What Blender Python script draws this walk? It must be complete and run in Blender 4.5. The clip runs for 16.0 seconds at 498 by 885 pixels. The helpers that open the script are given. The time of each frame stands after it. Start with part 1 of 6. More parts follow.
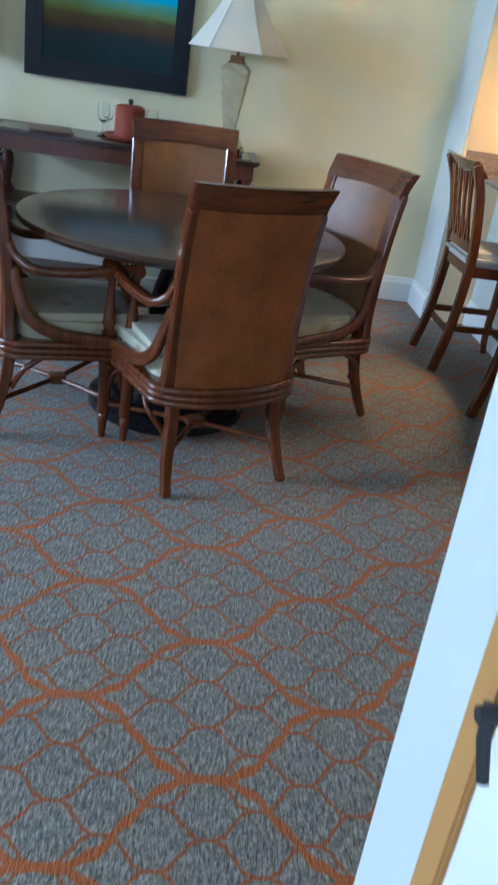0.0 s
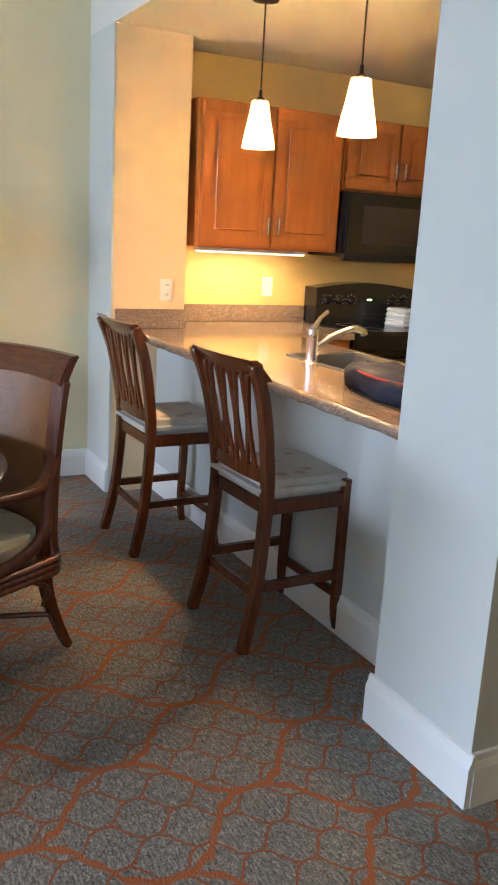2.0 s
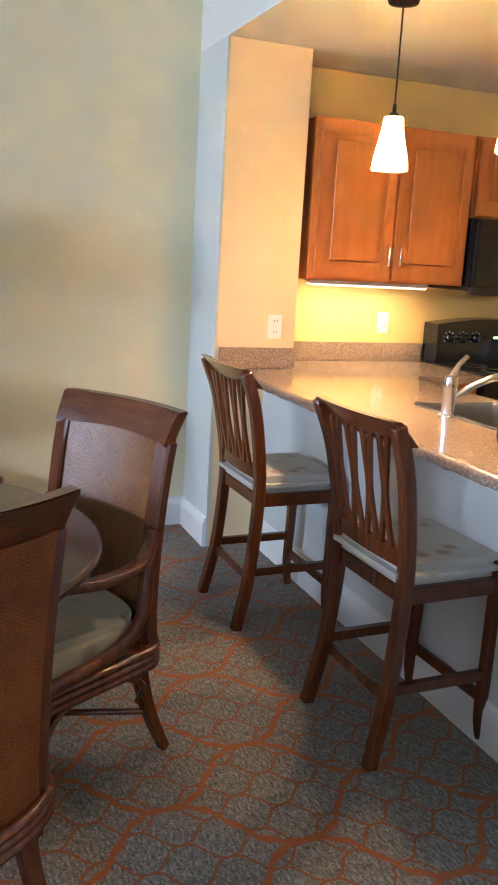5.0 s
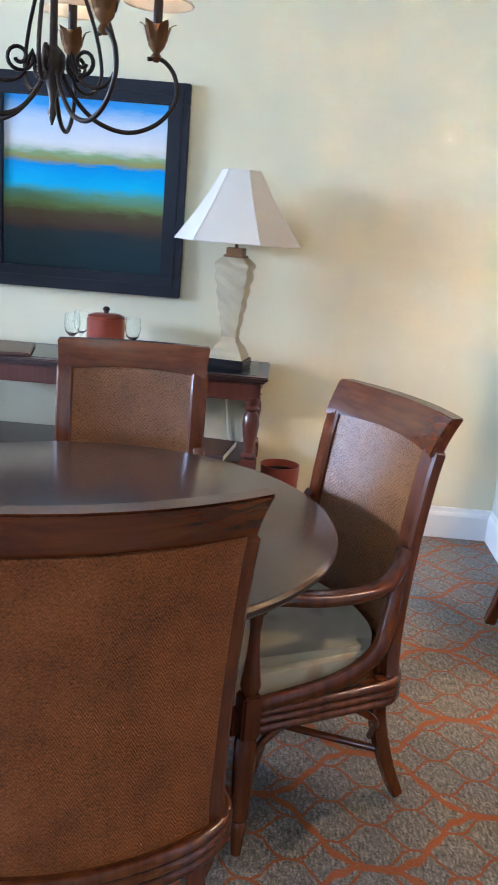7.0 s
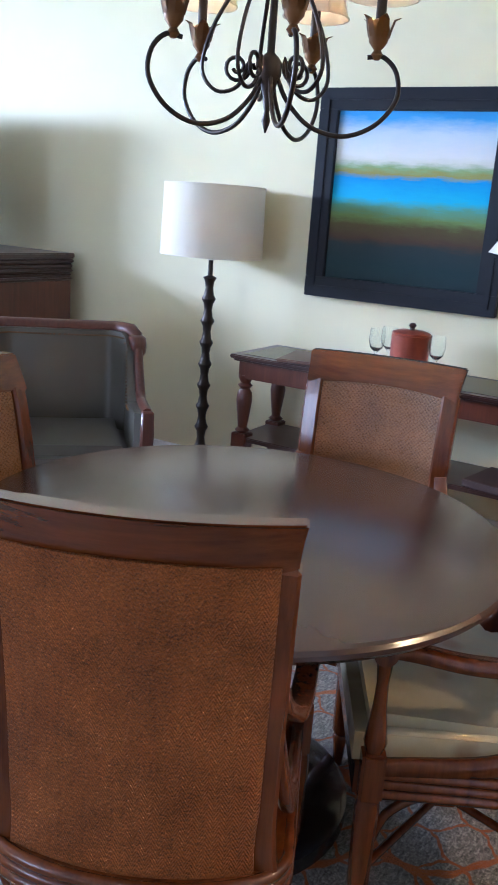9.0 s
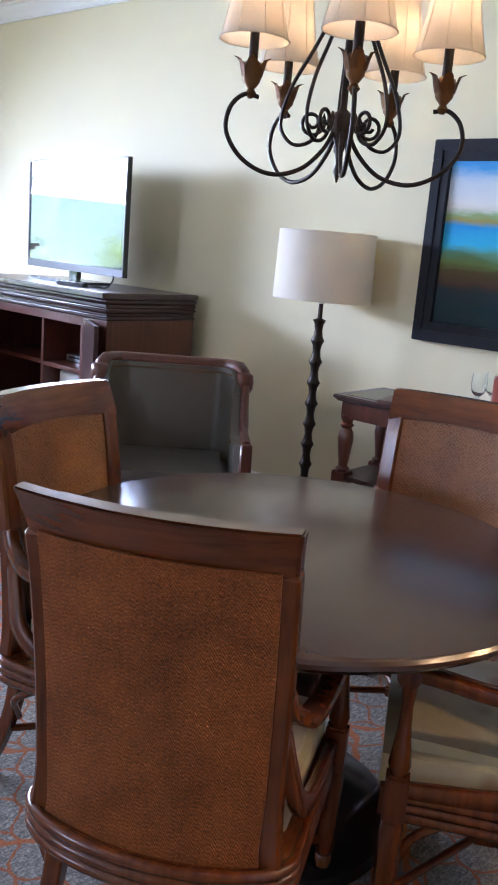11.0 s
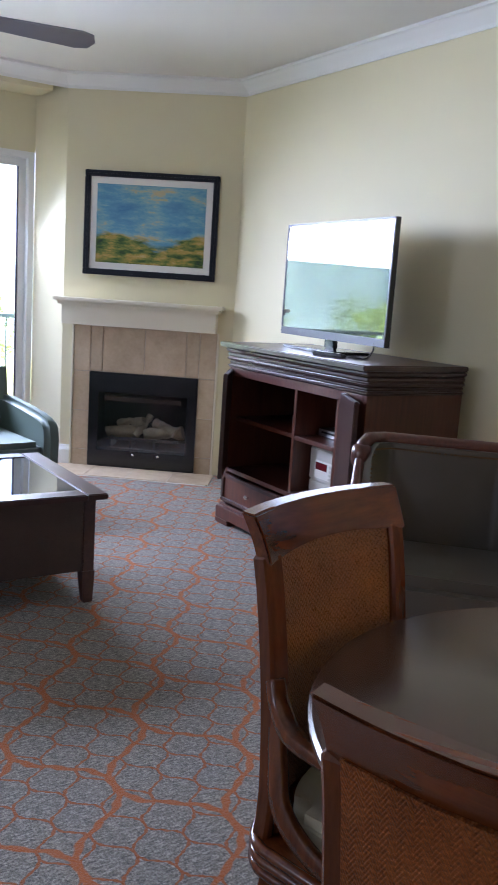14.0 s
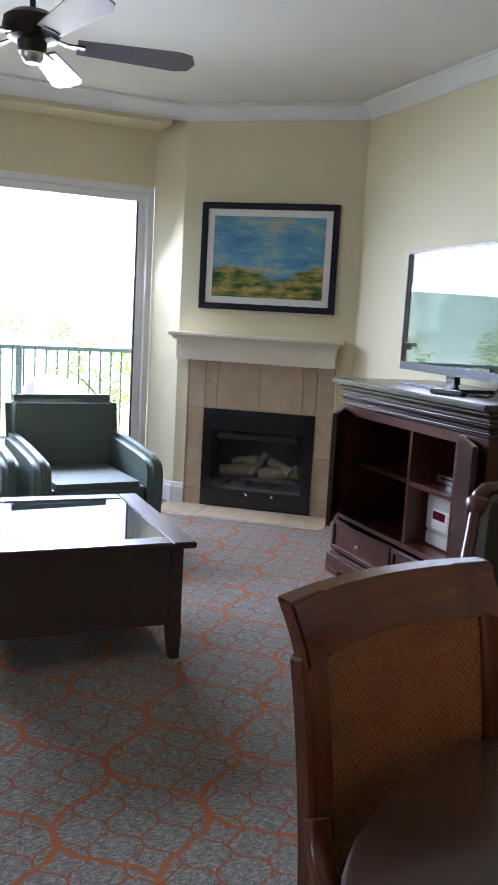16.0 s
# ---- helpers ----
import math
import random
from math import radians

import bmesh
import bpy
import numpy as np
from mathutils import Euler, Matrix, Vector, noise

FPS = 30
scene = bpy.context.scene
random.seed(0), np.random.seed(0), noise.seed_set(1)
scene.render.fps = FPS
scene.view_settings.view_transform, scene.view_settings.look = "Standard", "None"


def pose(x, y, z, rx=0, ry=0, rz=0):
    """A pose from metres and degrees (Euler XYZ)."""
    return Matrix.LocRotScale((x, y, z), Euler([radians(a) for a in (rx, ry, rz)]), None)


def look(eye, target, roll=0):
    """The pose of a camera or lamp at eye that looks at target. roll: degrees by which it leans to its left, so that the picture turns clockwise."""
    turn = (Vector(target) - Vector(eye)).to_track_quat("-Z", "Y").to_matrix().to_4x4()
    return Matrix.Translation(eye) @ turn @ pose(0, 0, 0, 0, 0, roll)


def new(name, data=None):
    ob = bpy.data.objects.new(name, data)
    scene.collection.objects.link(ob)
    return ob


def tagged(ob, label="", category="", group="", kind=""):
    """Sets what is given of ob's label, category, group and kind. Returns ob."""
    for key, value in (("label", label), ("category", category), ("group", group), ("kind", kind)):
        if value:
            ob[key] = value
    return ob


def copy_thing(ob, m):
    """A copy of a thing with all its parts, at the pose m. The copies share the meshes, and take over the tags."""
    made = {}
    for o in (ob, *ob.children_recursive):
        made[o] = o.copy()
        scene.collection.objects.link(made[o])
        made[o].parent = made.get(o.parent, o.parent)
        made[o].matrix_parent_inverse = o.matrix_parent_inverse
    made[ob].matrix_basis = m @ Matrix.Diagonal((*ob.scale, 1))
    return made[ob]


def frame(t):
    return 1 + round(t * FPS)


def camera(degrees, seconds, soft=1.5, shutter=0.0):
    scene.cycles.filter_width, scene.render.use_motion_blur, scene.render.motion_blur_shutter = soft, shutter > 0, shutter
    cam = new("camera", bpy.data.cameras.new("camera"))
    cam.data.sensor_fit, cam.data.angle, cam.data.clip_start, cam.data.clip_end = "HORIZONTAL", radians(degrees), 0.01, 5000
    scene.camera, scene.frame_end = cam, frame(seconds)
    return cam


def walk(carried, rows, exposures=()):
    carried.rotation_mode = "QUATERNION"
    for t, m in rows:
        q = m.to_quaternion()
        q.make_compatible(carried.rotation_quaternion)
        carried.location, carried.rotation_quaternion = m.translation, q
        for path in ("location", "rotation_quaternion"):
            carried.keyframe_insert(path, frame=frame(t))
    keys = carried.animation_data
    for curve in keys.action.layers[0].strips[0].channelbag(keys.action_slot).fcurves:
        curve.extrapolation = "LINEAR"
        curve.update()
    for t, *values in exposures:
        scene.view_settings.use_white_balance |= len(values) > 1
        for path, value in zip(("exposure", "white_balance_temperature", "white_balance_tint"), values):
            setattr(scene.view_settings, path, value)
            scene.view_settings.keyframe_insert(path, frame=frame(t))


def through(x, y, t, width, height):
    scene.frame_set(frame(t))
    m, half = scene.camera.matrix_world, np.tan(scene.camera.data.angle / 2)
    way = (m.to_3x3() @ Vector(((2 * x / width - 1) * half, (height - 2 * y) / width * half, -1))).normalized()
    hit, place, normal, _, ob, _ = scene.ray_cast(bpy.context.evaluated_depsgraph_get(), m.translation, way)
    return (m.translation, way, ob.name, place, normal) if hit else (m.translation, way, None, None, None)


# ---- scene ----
cam = camera(32.9, 16.0, soft=1.0, shutter=0.3)
PATH = [
    (0, (-0.018, 0.051, 1.383), (0.191, 1.851, 0.536), 8.7),
    (0.5, (-0.039, 0.268, 1.417), (0.304, 2.109, 0.714), 8.9),
    (1, (0.017, 0.478, 1.412), (0.571, 2.315, 0.846), 6.8),
    (1.5, (0.103, 0.624, 1.437), (0.845, 2.413, 0.937), 4.1),
    (2, (0.095, 0.729, 1.429), (1.008, 2.443, 0.951), 3.2),
    (2.5, (0.047, 0.841, 1.451), (1.035, 2.514, 0.976), 2.8),
    (3, (0.069, 0.942, 1.441), (0.98, 2.66, 0.975), 3.3),
    (3.2, (0.103, 0.98, 1.448), (0.969, 2.723, 0.985), 3.5),
    (5.3, (0.175, 1.255, 1.442), (0.848, 3.089, 1.01), 3.2),
    (5.5, (0.185, 1.291, 1.439), (0.781, 3.149, 0.997), 3.3),
    (6, (0.304, 1.373, 1.433), (0.593, 3.298, 0.972), 3.5),
    (6.5, (0.403, 1.395, 1.432), (0.452, 3.339, 0.965), 4.0),
    (7, (0.444, 1.437, 1.417), (0.375, 3.373, 0.918), 4.7),
    (7.5, (0.503, 1.604, 1.425), (0.227, 3.519, 0.916), 5.3),
    (8, (0.648, 1.702, 1.426), (0.065, 3.541, 0.898), 4.6),
    (10.5, (1.142, 1.708, 1.422), (-0.072, 3.223, 0.942), 5.3),
    (11, (1.158, 1.718, 1.426), (-0.118, 3.191, 0.979), 4.8),
    (11.5, (1.127, 1.727, 1.437), (-0.247, 3.128, 1.048), 3.7),
    (12, (1.066, 1.74, 1.434), (-0.368, 3.086, 1.067), 3.2),
    (12.5, (0.938, 1.752, 1.439), (-0.498, 3.096, 1.074), 3.2),
    (13, (0.789, 1.757, 1.445), (-0.652, 3.096, 1.082), 3.2),
    (13.5, (0.695, 1.833, 1.424), (-0.843, 3.055, 1.049), 3.4),
    (14, (0.681, 1.929, 1.441), (-0.97, 3.003, 1.091), 3.8),
    (14.5, (0.671, 1.987, 1.437), (-1.033, 2.98, 1.102), 3.8),
    (15, (0.669, 2.048, 1.434), (-1.047, 3.021, 1.105), 3.6),
    (15.5, (0.575, 2.131, 1.428), (-1.191, 3.016, 1.11), 3.0),
    (16, (0.464, 2.251, 1.44), (-1.353, 3.033, 1.15), 3.2),
]
walk(cam, [(t, look(eye, target, roll)) for t, eye, target, roll in PATH], [(0, 3.97, 4950, 10), (0.8, 4.45, 5950, 18), (2.4, 3.75, 5850, 22), (3, 3.85, 6250, 25), (5.5, 4.1, 5400, 22), (8, 4.75, 5050, 22), (11, 4.3, 5550, 30), (13, 3.95, 5600, 31), (16, 3.35, 5950, 27)])

# ---- light ----
world = bpy.data.worlds.new("sky")
scene.world = world
world.use_nodes = True
wn = world.node_tree
sky = wn.nodes.new("ShaderNodeTexSky")
sky.sky_type, sky.sun_disc = "NISHITA", False
SUN_ELEV, SUN_ROT = radians(52), radians(150)
sky.sun_elevation, sky.sun_rotation = SUN_ELEV, SUN_ROT
sky.dust_density = 3.0
wn.links.new(sky.outputs[0], wn.nodes["Background"].inputs[0])
wn.nodes["Background"].inputs[1].default_value = 0.15


def lamp(name, kind, m, energy, colour, size=0.1, size_y=None):
    data = bpy.data.lights.new(name, kind)
    data.energy, data.color = energy, colour
    if kind == "AREA":
        data.size = size
        if size_y:
            data.shape, data.size_y = "RECTANGLE", size_y
    elif kind == "SUN":
        data.angle = size
    else:
        data.shadow_soft_size = size
    ob = new(name, data)
    ob.matrix_world = m
    return ob


sun_way = Vector((math.sin(SUN_ROT) * math.cos(SUN_ELEV), math.cos(SUN_ROT) * math.cos(SUN_ELEV), math.sin(SUN_ELEV)))
lamp("sun", "SUN", look(sun_way * 40, (0, 0, 0)), 5.0, (1.0, 0.95, 0.87), radians(0.5))
lamp("door_daylight", "AREA", look((-5.99, 2.45, 2.03), (-2.6, 2.45, 0.1)), 16, (0.74, 0.88, 1.0), 3.1, 0.62).data.spread = radians(130)
# fill added from the unseen south wall; no window is known there
lamp("south_fill", "AREA", look((-1.9, -2.44, 1.45), (-2.8, 3.6, 0.9)), 4.6, (0.78, 0.90, 1.0), 1.5, 1.3)

# ---- materials ----
MATS = {}


def nodes_of(name):
    m = bpy.data.materials.new(name)
    m.use_nodes = True
    return m, m.node_tree, m.node_tree.nodes["Principled BSDF"]


def add(nt, kind, **props):
    n = nt.nodes.new(kind)
    for k, v in props.items():
        n.inputs[k.replace("_", " ")].default_value = v
    return n


def math_node(nt, op, a, b=None):
    n = nt.nodes.new("ShaderNodeMath")
    n.operation = op
    for i, v in enumerate((a, b)):
        if v is None:
            continue
        if isinstance(v, (int, float)):
            n.inputs[i].default_value = v
        else:
            nt.links.new(v, n.inputs[i])
    return n.outputs[0]


def mixed(nt, fac, a, b):
    n = nt.nodes.new("ShaderNodeMix")
    n.data_type = "RGBA"
    if isinstance(fac, (int, float)):
        n.inputs[0].default_value = fac
    else:
        nt.links.new(fac, n.inputs[0])
    for i, v in ((6, a), (7, b)):
        if isinstance(v, tuple):
            n.inputs[i].default_value = (*v[:3], 1)
        else:
            nt.links.new(v, n.inputs[i])
    return n.outputs[2]


def ramp(nt, fac, stops):
    n = nt.nodes.new("ShaderNodeValToRGB")
    cr = n.color_ramp
    while len(cr.elements) < len(stops):
        cr.elements.new(0.5)
    for e, (p, c) in zip(cr.elements, stops):
        e.position = p
        e.color = (*c, 1) if isinstance(c, tuple) else (c, c, c, 1)
    nt.links.new(fac, n.inputs[0])
    return n.outputs[0]


def coords(nt, scale=(1, 1, 1), kind="Object", turn=0.0):
    tc = nt.nodes.new("ShaderNodeTexCoord")
    mp = nt.nodes.new("ShaderNodeMapping")
    mp.inputs["Scale"].default_value = scale
    mp.inputs["Rotation"].default_value = (0, 0, turn)
    nt.links.new(tc.outputs[kind], mp.inputs[0])
    return mp.outputs[0]


def noise_of(nt, vec, scale, detail=4.0, rough=0.55):
    n = add(nt, "ShaderNodeTexNoise", Scale=scale, Detail=detail, Roughness=rough)
    nt.links.new(vec, n.inputs["Vector"])
    return n.outputs["Fac"]


def bump(nt, bsdf, height, strength, dist=0.002):
    n = add(nt, "ShaderNodeBump", Strength=strength, Distance=dist)
    nt.links.new(height, n.inputs["Height"])
    nt.links.new(n.outputs[0], bsdf.inputs["Normal"])


def surface(name, colour, rough=0.5, metal=0.0, vary=0.12, big=2.0, fine=60.0, relief=0.1, coat=0.0, sheen=0.0):
    """A plain surface with slow blotches, fine grain in colour and gloss, and a little relief."""
    if name in MATS:
        return MATS[name]
    m, nt, b = nodes_of(name)
    v = coords(nt)
    n1, n2 = noise_of(nt, v, big, 3), noise_of(nt, v, fine, 5)
    dark = tuple(c * (1 - vary) for c in colour)
    light = tuple(min(1, c * (1 + vary)) for c in colour)
    base = mixed(nt, n1, dark, light)
    base = mixed(nt, math_node(nt, "MULTIPLY", n2, 0.5), base, tuple(c * (1 - 0.6 * vary) for c in colour))
    nt.links.new(base, b.inputs["Base Color"])
    nt.links.new(math_node(nt, "ADD", math_node(nt, "MULTIPLY", n1, 0.14), rough - 0.07), b.inputs["Roughness"])
    b.inputs["Metallic"].default_value = metal
    b.inputs["Coat Weight"].default_value = coat
    b.inputs["Coat Roughness"].default_value = 0.15
    b.inputs["Sheen Weight"].default_value = sheen
    if relief:
        bump(nt, b, n2, relief, 0.001)
    MATS[name] = m
    return m


def wood(name, dark, light, rough=0.35, along="z", coat=0.3, scale=1.0):
    """Stained timber: long streaks along one axis, blotches of stain, worn gloss."""
    if name in MATS:
        return MATS[name]
    m, nt, b = nodes_of(name)
    s = {"x": (1.5, 22, 22), "y": (22, 1.5, 22), "z": (22, 22, 1.5)}[along]
    v = coords(nt, tuple(c * scale for c in s))
    grain = noise_of(nt, v, 2.2, 6, 0.65)
    blot = noise_of(nt, coords(nt), 5.0, 3)
    col = ramp(nt, math_node(nt, "ADD", math_node(nt, "MULTIPLY", grain, 0.7), math_node(nt, "MULTIPLY", blot, 0.3)), [(0.3, dark), (0.7, light)])
    nt.links.new(col, b.inputs["Base Color"])
    nt.links.new(math_node(nt, "ADD", math_node(nt, "MULTIPLY", blot, 0.12), rough - 0.06), b.inputs["Roughness"])
    b.inputs["Coat Weight"].default_value = coat
    b.inputs["Coat Roughness"].default_value = 0.2
    bump(nt, b, grain, 0.08, 0.001)
    MATS[name] = m
    return m


def woven(name, dark, light, rough, cell=0.0075, relief=0.7, regular=0.35, twill=0.0, gloss=0.5):
    """Cane or raffia: a fine weave with real relief in the shading; twill slants the strands, turning every few centimetres."""
    m, nt, b = nodes_of(name)
    v = coords(nt, (1, 1, 1))
    sep = nt.nodes.new("ShaderNodeSeparateXYZ")
    nt.links.new(v, sep.inputs[0])
    k = math.pi / cell
    across, up = sep.outputs[0], sep.outputs[2]
    if twill:
        fold = math_node(nt, "PINGPONG", across, cell * 2.5)
        up = math_node(nt, "ADD", up, math_node(nt, "MULTIPLY", fold, twill))
    wave = math_node(nt, "MULTIPLY", math_node(nt, "SINE", math_node(nt, "MULTIPLY", across, k)),
                     math_node(nt, "SINE", math_node(nt, "MULTIPLY", up, k)))
    h = math_node(nt, "ADD", math_node(nt, "MULTIPLY", wave, 0.5), 0.5)
    n1 = noise_of(nt, v, 9.0, 5)
    n2 = noise_of(nt, coords(nt, (1, 1, 1.5)), 210.0, 2, 0.8)
    f = math_node(nt, "ADD", math_node(nt, "MULTIPLY", h, regular), math_node(nt, "ADD", math_node(nt, "MULTIPLY", n1, 0.45), math_node(nt, "MULTIPLY", n2, 0.85)))
    nt.links.new(ramp(nt, f, [(0.46, dark), (0.92, light)]), b.inputs["Base Color"])
    nt.links.new(math_node(nt, "ADD", math_node(nt, "MULTIPLY", n2, 0.2), rough - 0.1), b.inputs["Roughness"])
    b.inputs["Specular IOR Level"].default_value = gloss
    bump(nt, b, math_node(nt, "ADD", h, math_node(nt, "MULTIPLY", n2, 0.9)), relief, 0.002)
    return m


def carpet_material():
    m, nt, b = nodes_of("patterned carpet")
    tc = nt.nodes.new("ShaderNodeTexCoord")
    warp = add(nt, "ShaderNodeTexNoise", Scale=28.0, Detail=2.0)
    nt.links.new(tc.outputs["Object"], warp.inputs["Vector"])
    sep, wsep = nt.nodes.new("ShaderNodeSeparateXYZ"), nt.nodes.new("ShaderNodeSeparateXYZ")
    nt.links.new(tc.outputs["Object"], sep.inputs[0])
    nt.links.new(warp.outputs["Color"], wsep.inputs[0])
    P, Q = 0.613, 0.4433
    x = math_node(nt, "ADD", math_node(nt, "SUBTRACT", sep.outputs[0], 0.149), math_node(nt, "MULTIPLY", math_node(nt, "SUBTRACT", wsep.outputs[0], 0.5), 0.012))
    y = math_node(nt, "ADD", math_node(nt, "SUBTRACT", sep.outputs[1], 1.773 - Q / 4), math_node(nt, "MULTIPLY", math_node(nt, "SUBTRACT", wsep.outputs[1], 0.5), 0.012))

    def lattice(p, q, swell, half, y):
        """Two mirrored families of notched waves that touch at the nodes of an ogee lattice."""
        amp = q / 4 * swell
        c = None
        for k, a in ((1, 1.095), (3, -0.095), (9, -0.032), (11, 0.032)):
            term = math_node(nt, "MULTIPLY", math_node(nt, "COSINE", math_node(nt, "MULTIPLY", x, 2 * math.pi * k / p)), a * amp)
            c = term if c is None else math_node(nt, "ADD", c, term)
        out = []
        for sign, shift in ((1, 0.0), (-1, q / 2)):
            d = math_node(nt, "SUBTRACT", math_node(nt, "SUBTRACT", y, shift), math_node(nt, "MULTIPLY", c, sign))
            fr = math_node(nt, "FRACT", math_node(nt, "ADD", math_node(nt, "DIVIDE", d, q), 0.5))
            out.append(math_node(nt, "MULTIPLY", math_node(nt, "ABSOLUTE", math_node(nt, "SUBTRACT", fr, 0.5)), q))
        # keep the line's width even where the wave is steep
        steep = math_node(nt, "MULTIPLY", math_node(nt, "SINE", math_node(nt, "MULTIPLY", x, 2 * math.pi / p)), 2 * math.pi * amp / p * 1.3)
        near = math_node(nt, "DIVIDE", math_node(nt, "MINIMUM", out[0], out[1]), math_node(nt, "SQRT", math_node(nt, "ADD", math_node(nt, "MULTIPLY", steep, steep), 1.0)))
        mr = add(nt, "ShaderNodeMapRange")
        nt.links.new(near, mr.inputs[0])
        mr.inputs[1].default_value, mr.inputs[2].default_value = half * 0.8, half * 1.35
        mr.inputs[3].default_value, mr.inputs[4].default_value = 1.0, 0.0
        return mr.outputs[0]

    thick = lattice(P, Q, 0.985, 0.0085, y)
    # the fine lattice repeats three times in each large cell and shares its nodes
    thin = lattice(P / 3, Q / 3, 1.0, 0.0036, math_node(nt, "SUBTRACT", y, Q / 4 - Q / 12))
    pile = noise_of(nt, coords(nt, (1, 1, 1)), 150.0, 3, 0.7)
    ribs = noise_of(nt, coords(nt, (125, 38, 1)), 1.0, 3, 0.65)
    slow = noise_of(nt, coords(nt), 1.3, 3)
    field = ramp(nt, math_node(nt, "ADD", math_node(nt, "MULTIPLY", pile, 0.5), math_node(nt, "MULTIPLY", ribs, 0.5)),
                 [(0.37, (0.040, 0.037, 0.031)), (0.5, (0.185, 0.170, 0.140)), (0.62, (0.42, 0.39, 0.33))])
    field = mixed(nt, math_node(nt, "MULTIPLY", slow, 0.3), field, (0.16, 0.145, 0.13))
    rust = mixed(nt, pile, (0.22, 0.052, 0.009), (0.46, 0.135, 0.024))
    col = mixed(nt, thin, field, mixed(nt, 0.3, rust, (0.13, 0.05, 0.02)))
    col = mixed(nt, thick, col, rust)
    nt.links.new(col, b.inputs["Base Color"])
    b.inputs["Roughness"].default_value = 0.95
    b.inputs["Sheen Weight"].default_value = 0.15
    b.inputs["Specular IOR Level"].default_value = 0.15
    bump(nt, b, math_node(nt, "ADD", pile, ribs), 0.9, 0.006)
    return m


def granite_material():
    m, nt, b = nodes_of("speckled granite")
    v = coords(nt)
    vo = add(nt, "ShaderNodeTexVoronoi", Scale=240.0)
    nt.links.new(v, vo.inputs["Vector"])
    n1, n2 = noise_of(nt, v, 90.0, 5, 0.7), noise_of(nt, v, 14.0, 3)
    f = math_node(nt, "ADD", math_node(nt, "MULTIPLY", vo.outputs["Distance"], 0.5), math_node(nt, "MULTIPLY", n1, 0.6))
    col = ramp(nt, f, [(0.32, (0.04, 0.03, 0.025)), (0.46, (0.20, 0.125, 0.08)), (0.62, (0.36, 0.26, 0.185)), (0.8, (0.52, 0.44, 0.37))])
    nt.links.new(mixed(nt, math_node(nt, "MULTIPLY", n2, 0.35), col, (0.42, 0.27, 0.17)), b.inputs["Base Color"])
    b.inputs["Roughness"].default_value = 0.12
    return m


def fabric_material():
    m, nt, b = nodes_of("floral seat fabric")
    v = coords(nt)
    n1, n2 = noise_of(nt, v, 11.0, 3, 0.5), noise_of(nt, v, 330.0, 2)
    vo = add(nt, "ShaderNodeTexVoronoi", Scale=9.0)
    nt.links.new(v, vo.inputs["Vector"])
    spot = ramp(nt, math_node(nt, "ADD", vo.outputs["Distance"], math_node(nt, "MULTIPLY", n1, 0.35)), [(0.28, 1.0), (0.5, 0.0)])
    col = mixed(nt, n1, (0.36, 0.33, 0.22), (0.52, 0.48, 0.35))
    col = mixed(nt, math_node(nt, "MULTIPLY", spot, 0.75), col, (0.25, 0.15, 0.08))
    nt.links.new(mixed(nt, math_node(nt, "MULTIPLY", n2, 0.35), col, (0.34, 0.32, 0.24)), b.inputs["Base Color"])
    b.inputs["Roughness"].default_value = 0.8
    b.inputs["Sheen Weight"].default_value = 0.1
    bump(nt, b, n2, 0.3, 0.001)
    return m


def tile_material(name, dark, light, rough=0.45):
    m, nt, b = nodes_of(name)
    v = coords(nt)
    info = nt.nodes.new("ShaderNodeObjectInfo")
    n1, n2 = noise_of(nt, v, 7.0, 6, 0.65), noise_of(nt, v, 45.0, 4)
    f = math_node(nt, "ADD", math_node(nt, "MULTIPLY", n1, 0.6), math_node(nt, "ADD", math_node(nt, "MULTIPLY", n2, 0.25), math_node(nt, "MULTIPLY", info.outputs["Random"], 0.2)))
    nt.links.new(ramp(nt, f, [(0.3, dark), (0.75, light)]), b.inputs["Base Color"])
    b.inputs["Roughness"].default_value = rough
    bump(nt, b, n2, 0.15, 0.002)
    return m


def glass_material(name="clear glass", tint=(0.95, 0.98, 0.97), rough=0.0):
    m, nt, b = nodes_of(name)
    b.inputs["Base Color"].default_value = (*tint, 1)
    b.inputs["Transmission Weight"].default_value = 1.0
    b.inputs["Roughness"].default_value = rough
    b.inputs["IOR"].default_value = 1.45
    return m


def glow_material(name, colour, strength, base=(0.9, 0.85, 0.75)):
    m, nt, b = nodes_of(name)
    v = coords(nt)
    n1 = noise_of(nt, v, 14.0, 3)
    b.inputs["Base Color"].default_value = (*base, 1)
    b.inputs["Roughness"].default_value = 0.5
    b.inputs["Emission Color"].default_value = (*colour, 1)
    nt.links.new(math_node(nt, "MULTIPLY", math_node(nt, "ADD", math_node(nt, "MULTIPLY", n1, 0.3), 0.85), strength), b.inputs["Emission Strength"])
    return m


def shade_material(name, colour, through=0.35):
    """Lamp-shade cloth that lets some light pass."""
    m, nt, b = nodes_of(name)
    v = coords(nt, (1, 1, 1))
    n1 = noise_of(nt, v, 260.0, 3)
    col = mixed(nt, n1, tuple(c * 0.9 for c in colour), colour)
    nt.links.new(col, b.inputs["Base Color"])
    b.inputs["Roughness"].default_value = 0.85
    tr = nt.nodes.new("ShaderNodeBsdfTranslucent")
    nt.links.new(col, tr.inputs[0])
    mx = nt.nodes.new("ShaderNodeMixShader")
    mx.inputs[0].default_value = through
    nt.links.new(b.outputs[0], mx.inputs[1])
    nt.links.new(tr.outputs[0], mx.inputs[2])
    nt.links.new(mx.outputs[0], nt.nodes["Material Output"].inputs[0])
    return m


